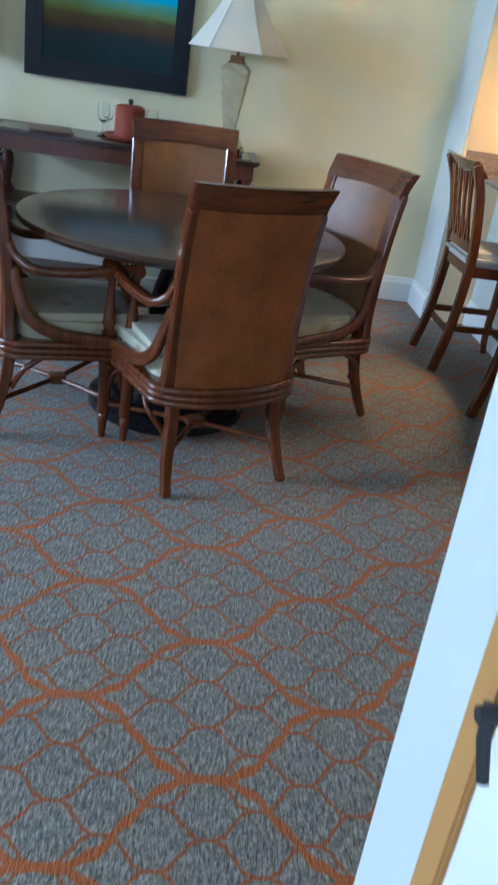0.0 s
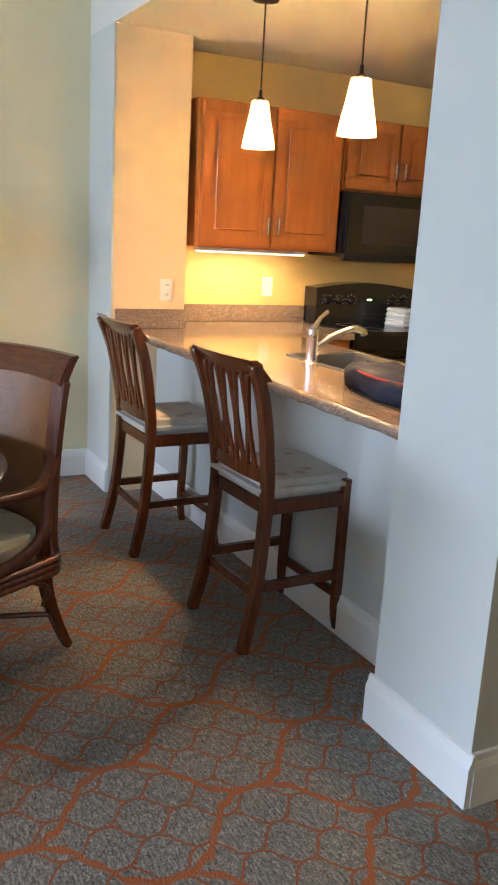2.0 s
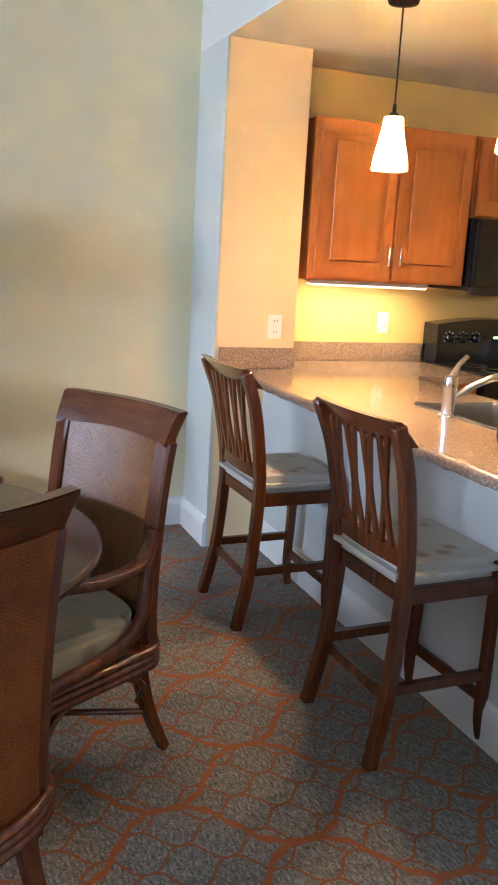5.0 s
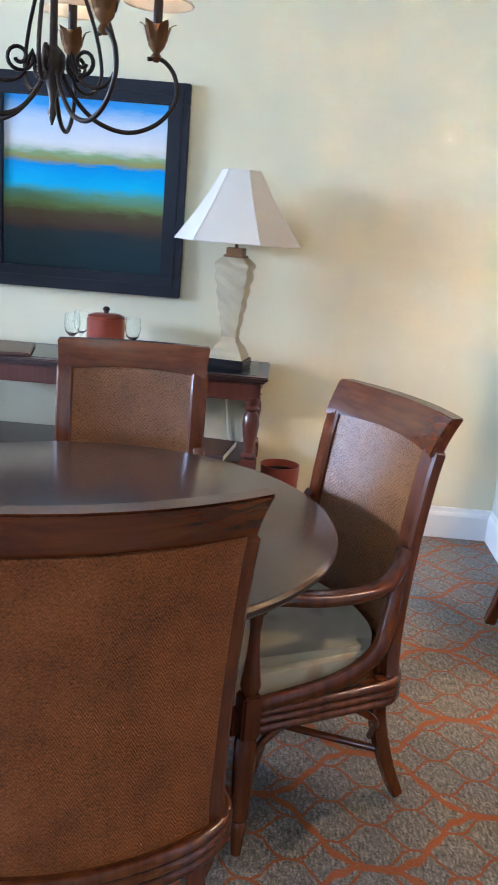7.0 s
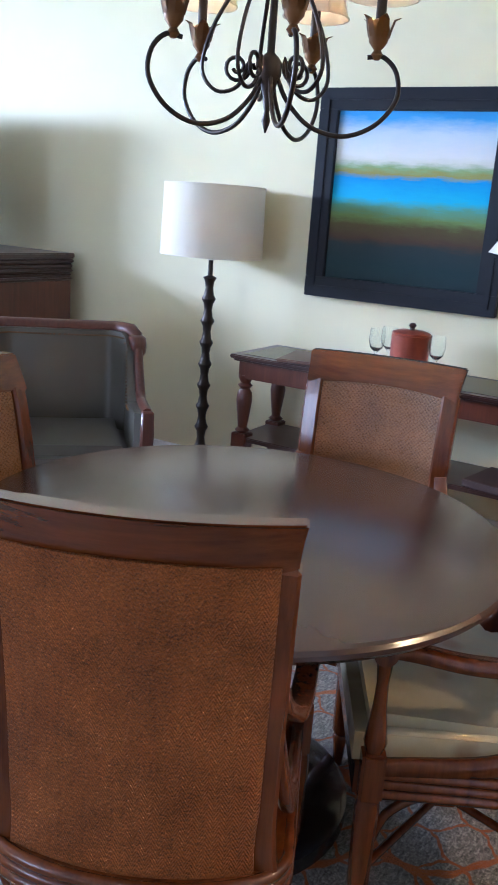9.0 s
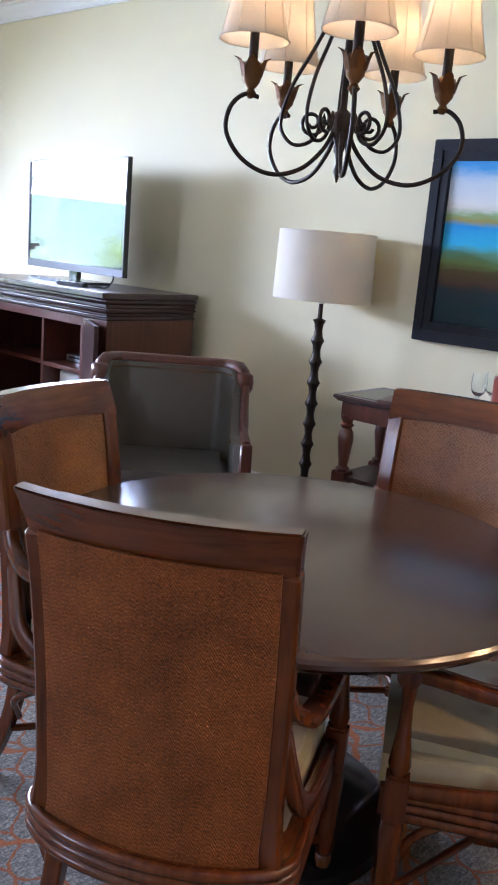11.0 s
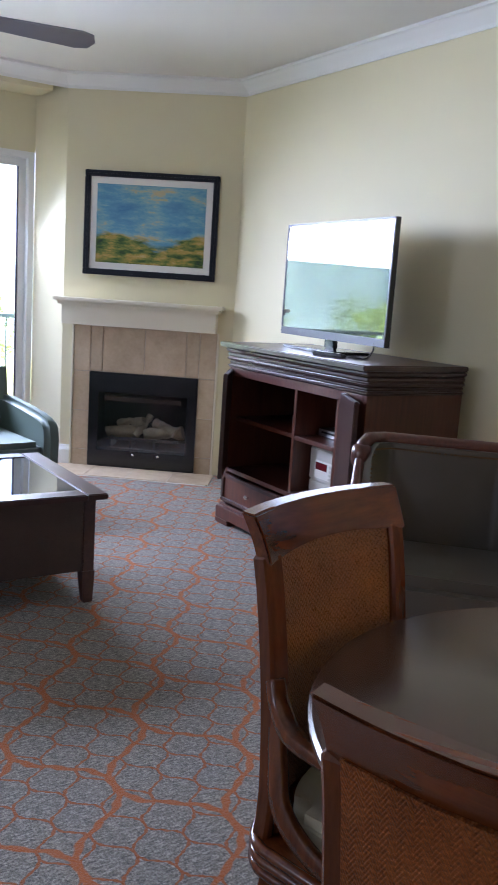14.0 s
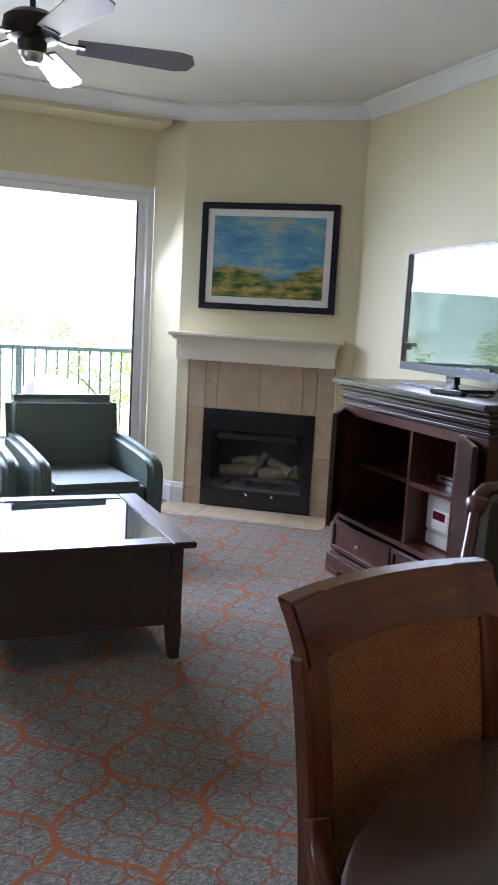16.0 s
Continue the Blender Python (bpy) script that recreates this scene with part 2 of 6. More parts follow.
def band_painting(name, stops, axis_scale, low, wobble=0.06):
    """A painted landscape: soft horizontal bands broken by brush noise."""
    m, nt, b = nodes_of(name)
    v = coords(nt)
    sep = nt.nodes.new("ShaderNodeSeparateXYZ")
    nt.links.new(v, sep.inputs[0])
    n1 = noise_of(nt, coords(nt, (3, 3, 9)), 2.0, 5, 0.6)
    n2 = noise_of(nt, coords(nt, (8, 8, 40)), 2.0, 4, 0.6)
    h = math_node(nt, "MULTIPLY", math_node(nt, "SUBTRACT", sep.outputs[2], low), axis_scale)
    h = math_node(nt, "ADD", h, math_node(nt, "MULTIPLY", math_node(nt, "SUBTRACT", n1, 0.5), wobble * 2))
    h = math_node(nt, "ADD", h, math_node(nt, "MULTIPLY", math_node(nt, "SUBTRACT", n2, 0.5), wobble))
    nt.links.new(ramp(nt, h, stops), b.inputs["Base Color"])
    b.inputs["Roughness"].default_value = 0.6
    b.inputs["Specular IOR Level"].default_value = 0.25
    bump(nt, b, n2, 0.15, 0.001)
    return m


def dune_painting(name):
    """Dunes of green and ochre under a blue sky broken by cream and orange clouds."""
    m, nt, b = nodes_of(name)
    sep = nt.nodes.new("ShaderNodeSeparateXYZ")
    nt.links.new(coords(nt), sep.inputs[0])
    big = noise_of(nt, coords(nt, (1.6, 1.6, 6.0)), 1.5, 5, 0.55)
    fine = noise_of(nt, coords(nt, (10, 10, 26)), 2.0, 4, 0.6)
    cloud = math_node(nt, "ADD", math_node(nt, "MULTIPLY", big, 0.75), math_node(nt, "MULTIPLY", fine, 0.25))
    sky_c = ramp(nt, cloud, [(0.34, (0.07, 0.22, 0.40)), (0.48, (0.13, 0.33, 0.47)), (0.56, (0.24, 0.42, 0.46)), (0.62, (0.52, 0.43, 0.24)), (0.70, (0.30, 0.38, 0.34))])
    land = noise_of(nt, coords(nt, (3.0, 3.0, 9)), 2.0, 6, 0.65)
    land_c = ramp(nt, land, [(0.34, (0.02, 0.035, 0.03)), (0.44, (0.06, 0.12, 0.03)), (0.52, (0.20, 0.22, 0.05)), (0.60, (0.46, 0.30, 0.07)), (0.7, (0.55, 0.42, 0.20))])
    swell = math_node(nt, "ADD", math_node(nt, "MULTIPLY", math_node(nt, "SINE", math_node(nt, "MULTIPLY", sep.outputs[0], 8.5)), 0.035), math_node(nt, "MULTIPLY", math_node(nt, "SUBTRACT", big, 0.5), 0.25))
    mr = add(nt, "ShaderNodeMapRange")
    nt.links.new(math_node(nt, "SUBTRACT", sep.outputs[2], swell), mr.inputs[0])
    mr.inputs[1].default_value, mr.inputs[2].default_value = 0.255, 0.285
    nt.links.new(mixed(nt, mr.outputs[0], land_c, sky_c), b.inputs["Base Color"])
    b.inputs["Roughness"].default_value = 0.6
    b.inputs["Specular IOR Level"].default_value = 0.25
    bump(nt, b, fine, 0.15, 0.001)
    return m


WALL = surface("pale yellow wall paint", (0.72, 0.655, 0.43), 0.6, vary=0.035, big=1.0, fine=240, relief=0.12)
# yellow deepened beyond the paint: warm kitchen lamplight is in this colour
KITCHEN_WALL = surface("lamp-warmed kitchen wall paint", (0.82, 0.57, 0.20), 0.6, vary=0.035, big=1.0, fine=240, relief=0.12)
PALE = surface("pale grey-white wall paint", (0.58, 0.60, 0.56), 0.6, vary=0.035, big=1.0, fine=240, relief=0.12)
# room wall paint with the pendants' warm light put into its colour
PENDANT_WALL = surface("wall paint with pendant warmth", (0.80, 0.60, 0.34), 0.6, vary=0.035, big=1.0, fine=240, relief=0.12)
MANTEL = surface("cream trim paint", (0.74, 0.68, 0.53), 0.4, vary=0.04, big=3, fine=90, relief=0.05)
WHITE = surface("white trim paint", (0.80, 0.80, 0.76), 0.35, vary=0.03, big=3, fine=90, relief=0.05)
CEIL = surface("ceiling paint", (0.74, 0.72, 0.65), 0.8, vary=0.03, big=2, fine=160, relief=0.3)
CARPET = carpet_material()
GRANITE = granite_material()
CHAIRWOOD = wood("chestnut chair wood", (0.052, 0.0115, 0.0028), (0.150, 0.038, 0.0078), 0.22, "z", 0.25)
CRESTWOOD = wood("chestnut rail wood", (0.052, 0.0115, 0.0028), (0.150, 0.038, 0.0078), 0.22, "x", 0.25)
TABLEWOOD = wood("dark table wood", (0.035, 0.013, 0.008), (0.085, 0.034, 0.018), 0.26, "x", 0.35, 0.6)
DARKWOOD = wood("espresso wood", (0.020, 0.0065, 0.005), (0.055, 0.020, 0.013), 0.32, "x", 0.3)
REDWOOD = wood("cherry wood", (0.05, 0.013, 0.0075), (0.125, 0.036, 0.018), 0.32, "z", 0.3)
CABWOOD = wood("honey maple", (0.42, 0.125, 0.022), (0.57, 0.185, 0.036), 0.35, "z", 0.3, 0.6)
CANE_IN = woven("glossy dark cane", (0.060, 0.022, 0.006), (0.26, 0.100, 0.022), 0.29, 0.0060, 0.5, 0.20, 0.0, 0.6)
CANE_OUT = woven("brown raffia weave", (0.070, 0.018, 0.004), (0.36, 0.112, 0.024), 0.52, 0.0042, 0.7, 0.10, 0.8, 0.25)
FABRIC = fabric_material()
BLACK = surface("black enamel", (0.012, 0.012, 0.013), 0.18, vary=0.1)
MATBLACK = surface("matt black metal", (0.018, 0.018, 0.02), 0.5, vary=0.2)
IRON = surface("bronzed iron", (0.035, 0.024, 0.018), 0.42, 0.6, vary=0.3, fine=120, relief=0.3)
GILT = surface("antique gold leaf", (0.17, 0.076, 0.020), 0.45, 0.5, vary=0.35, fine=110, relief=0.4)
CHROME = surface("brushed chrome", (0.75, 0.75, 0.75), 0.2, 1.0, vary=0.05)
STEEL = surface("brushed steel", (0.55, 0.55, 0.54), 0.3, 1.0, vary=0.06)
LEATHER = surface("grey green leather", (0.090, 0.081, 0.064), 0.33, vary=0.2, big=5, fine=220, relief=0.35)
SAGE = surface("dusty green vinyl", (0.10, 0.14, 0.12), 0.5, vary=0.12, big=4, fine=200, relief=0.2)
GLASS = glass_material()
HEARTH = tile_material("sandstone tile", (0.36, 0.26, 0.16), (0.56, 0.44, 0.30))
FLOORTILE = tile_material("floor tile", (0.42, 0.31, 0.20), (0.60, 0.48, 0.34), 0.35)
GROUT = surface("grout", (0.55, 0.50, 0.42), 0.9, vary=0.1)
FRAMEBLUE = surface("ebonised frame", (0.008, 0.010, 0.016), 0.42, vary=0.3, fine=90, relief=0.15)
FRAMEBLUE.node_tree.nodes["Principled BSDF"].inputs["Specular IOR Level"].default_value = 0.25
TERRACOTTA = surface("oxblood leatherette", (0.25, 0.055, 0.03), 0.35, vary=0.18, fine=120, relief=0.2)
CREAM = surface("ivory carved resin", (0.44, 0.37, 0.23), 0.45, vary=0.3, big=9, fine=90, relief=0.3)
PLASTIC = surface("white plastic", (0.82, 0.80, 0.74), 0.3, vary=0.03)
LINEN = shade_material("ivory shade cloth", (0.83, 0.76, 0.64), 0.22)
SILK = shade_material("cream bulb shade", (0.86, 0.79, 0.66), 0.45)
FROST = shade_material("frosted pendant glass", (0.95, 0.88, 0.70), 0.72)
TABLETOP = surface("polished dark tabletop", (0.055, 0.026, 0.016), 0.24, vary=0.18, big=3, fine=40, relief=0.0, coat=0.2)


# ---- mesh helpers ----
def part(name, bm, material, parent=None, label=""):
    """One mesh object from a bmesh, under a thing or a part."""
    bmesh.ops.recalc_face_normals(bm, faces=bm.faces)
    me = bpy.data.meshes.new(name)
    bm.to_mesh(me)
    bm.free()
    me.materials.append(material)
    ob = new(name, me)
    if parent:
        ob.parent = parent
    if label:
        tagged(ob, label)
    return ob


def smooth(ob, angle=40):
    ob.data.polygons.foreach_set("use_smooth", [True] * len(ob.data.polygons))
    ob.data.set_sharp_from_angle(angle=radians(angle))
    return ob


def eased(bm, off, seg=2):
    """Rounds the sharp edges of a board."""
    bmesh.ops.recalc_face_normals(bm, faces=bm.faces)
    sharp = [e for e in bm.edges if len(e.link_faces) == 2 and e.calc_face_angle(0) > 1.0]
    bmesh.ops.bevel(bm, geom=sharp, offset=off, segments=seg, affect="EDGES", clamp_overlap=True)
    return bm


def root(name, label, category, m, group="", kind=""):
    ob = new(name)
    ob.empty_display_size = 0.1
    ob.matrix_world = m
    return tagged(ob, label, category, group, kind)


def box(bm, x0, x1, y0, y1, z0, z1, bev=0.0, m=None, seg=2):
    mat = Matrix.Translation(((x0 + x1) / 2, (y0 + y1) / 2, (z0 + z1) / 2)) @ Matrix.Diagonal((x1 - x0, y1 - y0, z1 - z0, 1))
    vs = bmesh.ops.create_cube(bm, size=1.0, matrix=(m or Matrix()) @ mat)["verts"]
    if bev > 0:
        es = list({e for v in vs for e in v.link_edges})
        bmesh.ops.bevel(bm, geom=es, offset=bev, segments=seg, affect="EDGES", clamp_overlap=True)
    return bm


def boxed(*args, **kw):
    return box(bmesh.new(), *args, **kw)


def prism(pts, z0, z1, bm=None, bev=0.0):
    """An upright prism over a plan outline."""
    bm = bm or bmesh.new()
    lo = [bm.verts.new((x, y, z0)) for x, y in pts]
    hi = [bm.verts.new((x, y, z1)) for x, y in pts]
    n = len(pts)
    fs = [bm.faces.new(lo[::-1]), bm.faces.new(hi)] + [bm.faces.new((lo[i], lo[(i + 1) % n], hi[(i + 1) % n], hi[i])) for i in range(n)]
    if bev:
        es = list({e for f in fs[1:2] for e in f.edges})
        bmesh.ops.bevel(bm, geom=es, offset=bev, segments=2, affect="EDGES", clamp_overlap=True)
    return bm


def lathe(profile, seg=24, bm=None, m=None, close=True):
    """Turned work: (radius, height) pairs from the bottom up."""
    bm = bm or bmesh.new()
    m = m or Matrix()
    rings = []
    for r, z in profile:
        rings.append([bm.verts.new(m @ Vector((r * math.cos(2 * math.pi * i / seg), r * math.sin(2 * math.pi * i / seg), z))) for i in range(seg)])
    for a, b in zip(rings, rings[1:]):
        for i in range(seg):
            j = (i + 1) % seg
            bm.faces.new((a[i], a[j], b[j], b[i]))
    if close:
        bm.faces.new(rings[0][::-1])
        bm.faces.new(rings[-1])
    return bm


def tube(pts, radius, seg=8, bm=None, flat=1.0, closed=False):
    """A rod swept along points; radius is one number or one per point; flat squashes it sideways."""
    bm = bm or bmesh.new()
    pts = [Vector(p) for p in pts]
    n = len(pts)
    rad = radius if isinstance(radius, (list, tuple)) else [radius] * n
    rings, side = [], None
    for i, p in enumerate(pts):
        t = (pts[(i + 1) % n] - pts[i - 1]) if closed else (pts[min(i + 1, n - 1)] - pts[max(i - 1, 0)])
        t = t.normalized()
        if side is None:
            side = t.orthogonal().normalized() if abs(t.z) > 0.95 else t.cross(Vector((0, 0, 1))).normalized()
        side = (side - t * side.dot(t)).normalized()
        up = t.cross(side)
        rings.append([bm.verts.new(p + rad[i] * (math.cos(a) * side + flat * math.sin(a) * up)) for a in [2 * math.pi * k / seg for k in range(seg)]])
    pairs = list(zip(rings, rings[1:])) + ([(rings[-1], rings[0])] if closed else [])
    for a, b in pairs:
        for k in range(seg):
            j = (k + 1) % seg
            bm.faces.new((a[k], a[j], b[j], b[k]))
    if not closed:
        bm.faces.new(rings[0][::-1])
        bm.faces.new(rings[-1])
    return bm


def curve_pts(pts, n=8):
    """Catmull-Rom points through the given ones."""
    p = [Vector(q) for q in pts]
    p = [2 * p[0] - p[1]] + p + [2 * p[-1] - p[-2]]
    out = []
    for i in range(1, len(p) - 2):
        for k in range(n):
            t = k / n
            out.append(0.5 * (2 * p[i] + (p[i + 1] - p[i - 1]) * t + (2 * p[i - 1] - 5 * p[i] + 4 * p[i + 1] - p[i + 2]) * t * t + (3 * p[i] - p[i - 1] - 3 * p[i + 1] + p[i + 2]) * t ** 3))
    return out + [p[-2]]


def sweep_box(pts, widths, depths, bm=None, bev=0.0):
    """A bar of rectangular section along points; width is sideways (x), depth across (in the y-z bend)."""
    bm = bm or bmesh.new()
    pts = [Vector(p) for p in pts]
    n = len(pts)
    rings = []
    for i, p in enumerate(pts):
        t = (pts[min(i + 1, n - 1)] - pts[max(i - 1, 0)]).normalized()
        side = Vector((1, 0, 0)) - t * t.x
        side = side.normalized() if side.length > 1e-3 else Vector((0, 1, 0))
        up = t.cross(side)
        w, d = widths[i] / 2, depths[i] / 2
        rings.append([bm.verts.new(p + a * w * side + b * d * up) for a, b in ((-1, -1), (1, -1), (1, 1), (-1, 1))])
    for a, b in zip(rings, rings[1:]):
        for k in range(4):
            j = (k + 1) % 4
            bm.faces.new((a[k], a[j], b[j], b[k]))
    bm.faces.new(rings[0][::-1])
    bm.faces.new(rings[-1])
    if bev:
        bmesh.ops.bevel(bm, geom=[e for e in bm.edges], offset=bev, segments=1, affect="EDGES", clamp_overlap=True)
    return bm


def sheet(fn, nu, nv, thick, bm=None):
    """A curved board: fn(u, v) gives a place and its outward way; the board is thick metres behind it."""
    bm = bm or bmesh.new()
    front, back = [], []
    for i in range(nu + 1):
        fr, bk = [], []
        for j in range(nv + 1):
            p, nrm = fn(i / nu, j / nv)
            p = Vector(p)
            fr.append(bm.verts.new(p))
            bk.append(bm.verts.new(p - Vector(nrm).normalized() * thick))
        front.append(fr)
        back.append(bk)
    for i in range(nu):
        for j in range(nv):
            bm.faces.new((front[i][j], front[i + 1][j], front[i + 1][j + 1], front[i][j + 1]))
            bm.faces.new((back[i][j], back[i][j + 1], back[i + 1][j + 1], back[i + 1][j]))
    for i in range(nu):
        bm.faces.new((front[i][0], back[i][0], back[i + 1][0], front[i + 1][0]))
        bm.faces.new((front[i][nv], front[i + 1][nv], back[i + 1][nv], back[i][nv]))
    for j in range(nv):
        bm.faces.new((front[0][j], front[0][j + 1], back[0][j + 1], back[0][j]))
        bm.faces.new((front[nu][j], back[nu][j], back[nu][j + 1], front[nu][j + 1]))
    return bm


def setting(name, bm, material, label=""):
    ob = part(name, bm, material)
    return tagged(ob, label, "", "", "structure")


def run(a, b, thick, z0, z1, bm=None):
    """A wall from a to b in plan; it is thick metres to the right of that way."""
    a, b = Vector(a), Vector(b)
    d = (b - a).normalized()
    n = Vector((d.y, -d.x)) * thick
    return prism([tuple(a), tuple(b), tuple(b + n), tuple(a + n)], z0, z1, bm)


def moulding(a, b, profile, bm=None):
    """Trim along a wall from a to b (plan), standing to the left of that way: profile of (out, z)."""
    bm = bm or bmesh.new()
    a, b = Vector(a), Vector(b)
    d = (b - a).normalized()
    n = Vector((-d.y, d.x))
    ends = [[bm.verts.new((p.x + n.x * o, p.y + n.y * o, z)) for o, z in profile] for p in (a, b)]
    k = len(profile)
    for i in range(k):
        j = (i + 1) % k
        bm.faces.new((ends[0][i], ends[0][j], ends[1][j], ends[1][i]))
    bm.faces.new(ends[0][::-1])
    bm.faces.new(ends[1])
    return bm


# ---- setting ----
NE, CN, CW, RV = (1.52, 5.43), (-4.88, 5.333), (-5.69, 4.27), (-6.03, 4.14)
CEIL_Z, KIT_Z, KIT_Y = 2.95, 2.40, 5.37


def north_y(x):
    return NE[1] + (x - NE[0]) * (NE[1] - CN[1]) / (NE[0] - CN[0])


NORTH_TURN = math.degrees(math.atan2(NE[1] - CN[1], NE[0] - CN[0]))
FIRE_TURN = math.degrees(math.atan2(CN[1] - CW[1], CN[0] - CW[0]))

floor = setting("floor", boxed(-6.3, 1.85, -2.6, 5.6, -0.1, 0.0), CARPET, "grey carpet with a rust-orange ogee lattice")
setting("floor_kitchen", boxed(1.85, 4.4, 0.4, 5.6, -0.1, -0.006), GROUT, "grout bed of the kitchen floor")
setting("ceiling", boxed(-6.3, 1.52, -2.6, 5.7, CEIL_Z, CEIL_Z + 0.1), CEIL, "off-white textured ceiling")
setting("ceiling_kitchen", boxed(1.52, 4.4, 0.4, 5.6, KIT_Z, CEIL_Z + 0.1), CEIL, "low white kitchen ceiling")
setting("wall_north", run((-5.0, north_y(-5.0)), (1.52, NE[1]), -0.14, 0, CEIL_Z), WALL, "pale yellow painted wall")
setting("wall_fireplace", run(CW, CN, -0.14, 1.12, CEIL_Z), WALL, "pale yellow chimney wall set across the corner")
setting("wall_reveal", run(RV, CW, -0.12, 0, CEIL_Z), WALL, "pale yellow return beside the balcony door")
setting("wall_bulkhead", boxed(-6.10, -5.725, -2.6, 4.16, 2.815, CEIL_Z - 0.002), WALL, "pale yellow bulkhead over the balcony door")
wb = bmesh.new()
box(wb, -6.20, -6.03, -2.6, 4.14, 2.40, CEIL_Z)
box(wb, -6.20, -6.03, -2.6, 0.75, 0, 2.40)
setting("wall_west", wb, WALL, "pale yellow wall round the balcony door")
setting("wall_south", boxed(-6.2, -1.05, -2.6, -2.48, 0, CEIL_Z), WALL, "pale yellow painted wall")
setting("wall_entry", boxed(-1.05, 0.43, -2.6, -2.48, 0, CEIL_Z), WALL, "pale yellow entry wall")
setting("wall_hall", boxed(0.279, 0.43, -2.48, 0.757, 0, CEIL_Z), PALE, "white hall wall end")
setting("wall_closet", boxed(0.43, 1.56, 0.637, 0.757, 0, CEIL_Z), WALL, "pale yellow painted wall")
eb = bmesh.new()
box(eb, 1.532, 1.94, 5.04, 5.60, 0, KIT_Z)
# the pier front carries pendant warmth in its colour; the side sheet stays pale
setting("wall_pier_side", boxed(1.52, 1.532, 5.038, 5.5, 0, KIT_Z), PALE, "pale sheet on the west side of the pier")
setting("wall_pier", eb, PENDANT_WALL, "pier beside the counter, pendant warmth in its peach colour")
setting("wall_end", boxed(1.556, 1.90, 2.15, 2.58, 0, KIT_Z), PALE, "pale painted wall end")
setting("wall_half", boxed(1.79, 1.92, 2.58, 5.04, 0, 0.868), PALE, "pale painted half wall under the counter")
setting("wall_north_kitchen", boxed(1.94, 4.4, KIT_Y, 5.6, 0, KIT_Z), KITCHEN_WALL, "kitchen wall, lamp warmth added to its yellow")
setting("wall_east_kitchen", boxed(4.3, 4.4, 0.4, KIT_Y, 0, KIT_Z), KITCHEN_WALL, "kitchen wall, lamp warmth added to its yellow")
setting("wall_south_kitchen", boxed(1.56, 4.3, 0.637, 0.757, 0, KIT_Z), KITCHEN_WALL, "kitchen wall, lamp warmth added to its yellow")

BASE = [(0, 0), (0.018, 0), (0.018, 0.115), (0.014, 0.128), (0.010, 0.135), (0.008, 0.152), (0, 0.155)]
bb = bmesh.new()
for a, b in [((1.52, NE[1]), (CN[0] + 0.05, CN[1])), ((1.52, 5.04), (1.52, NE[1] - 0.019)), ((1.79, 2.58), (1.79, 5.04)), ((1.556, 2.134), (1.556, 2.596))]:
    moulding(a, b, BASE, bb)
moulding((1.788, 2.58), (1.557, 2.58), [(-o, z) for o, z in BASE], bb)
moulding((1.557, 2.15), (1.90, 2.15), [(-o, z) for o, z in BASE], bb)
moulding((CW[0] + 0.06, CW[1] + 0.078), CW, BASE, bb)
moulding(CW, RV, BASE, bb)
moulding((0.279, 0.757), (0.279, 0.62), [(-o, z) for o, z in BASE], bb)
setting("baseboard", bb, WHITE, "tall white moulded baseboard")

CROWN = [(0, CEIL_Z - 0.105), (0.010, CEIL_Z - 0.105), (0.014, CEIL_Z - 0.085), (0.035, CEIL_Z - 0.060), (0.060, CEIL_Z - 0.035), (0.072, CEIL_Z - 0.022), (0.090, CEIL_Z - 0.018), (0.090, CEIL_Z - 0.001), (0, CEIL_Z - 0.001)]
cb = bmesh.new()
moulding((1.52, NE[1]), (CN[0] + 0.03, CN[1]), CROWN, cb)
moulding((CN[0] + 0.005, CN[1] + 0.004), (CW[0], CW[1]), CROWN, cb)
moulding((-5.70, 4.30), (-5.72, -2.48), CROWN, cb)
setting("trim", cb, WHITE, "white crown moulding")

# balcony door
DY0, DY1, DZ = 0.75, 4.14, 2.40
frame_b = bmesh.new()
for y0, y1, z0, z1 in ((DY0, DY0 + 0.05, 0, DZ), (DY1 - 0.05, DY1, 0, DZ), (DY0 + 0.05, DY1 - 0.05, DZ - 0.05, DZ), (DY0 + 0.05, DY1 - 0.05, 0, 0.03)):
    box(frame_b, -6.19, -6.03, y0, y1, z0, z1, 0.004)
window = root("window_1", "white framed sliding glass balcony door", "door", Matrix(), kind="structure")
part("window_frame", frame_b, WHITE, window)
VIOLET = surface("anodised door edge", (0.10, 0.08, 0.14), 0.35, 0.4)
for y0, y1, x in ((2.40, 4.085, -6.10), (0.80, 2.46, -6.14)):
    lf = bmesh.new()
    for a, b, z0, z1 in ((y0, y0 + 0.055, 0.03, DZ - 0.05), (y1 - 0.055, y1, 0.03, DZ - 0.05), (y0 + 0.055, y1 - 0.055, 0.03, 0.11), (y0 + 0.055, y1 - 0.055, DZ - 0.11, DZ - 0.05)):
        box(lf, x - 0.02, x + 0.02, a, b, z0, z1, 0.003)
    leaf = part("sash", lf, WHITE, window)
    part("seal", boxed(x - 0.012, x + 0.012, y1 - 0.068, y1 - 0.056, 0.11, DZ - 0.11), VIOLET, leaf)
    pane = part("pane", boxed(x - 0.004, x + 0.004, y0 + 0.055, y1 - 0.068, 0.11, DZ - 0.11), GLASS, leaf)
    pane.visible_shadow = False

# added out-of-view window, built only to house the south fill lamp
fill_window = root("window_2", "added white window round the fill lamp, out of view", "window", Matrix(), kind="structure")
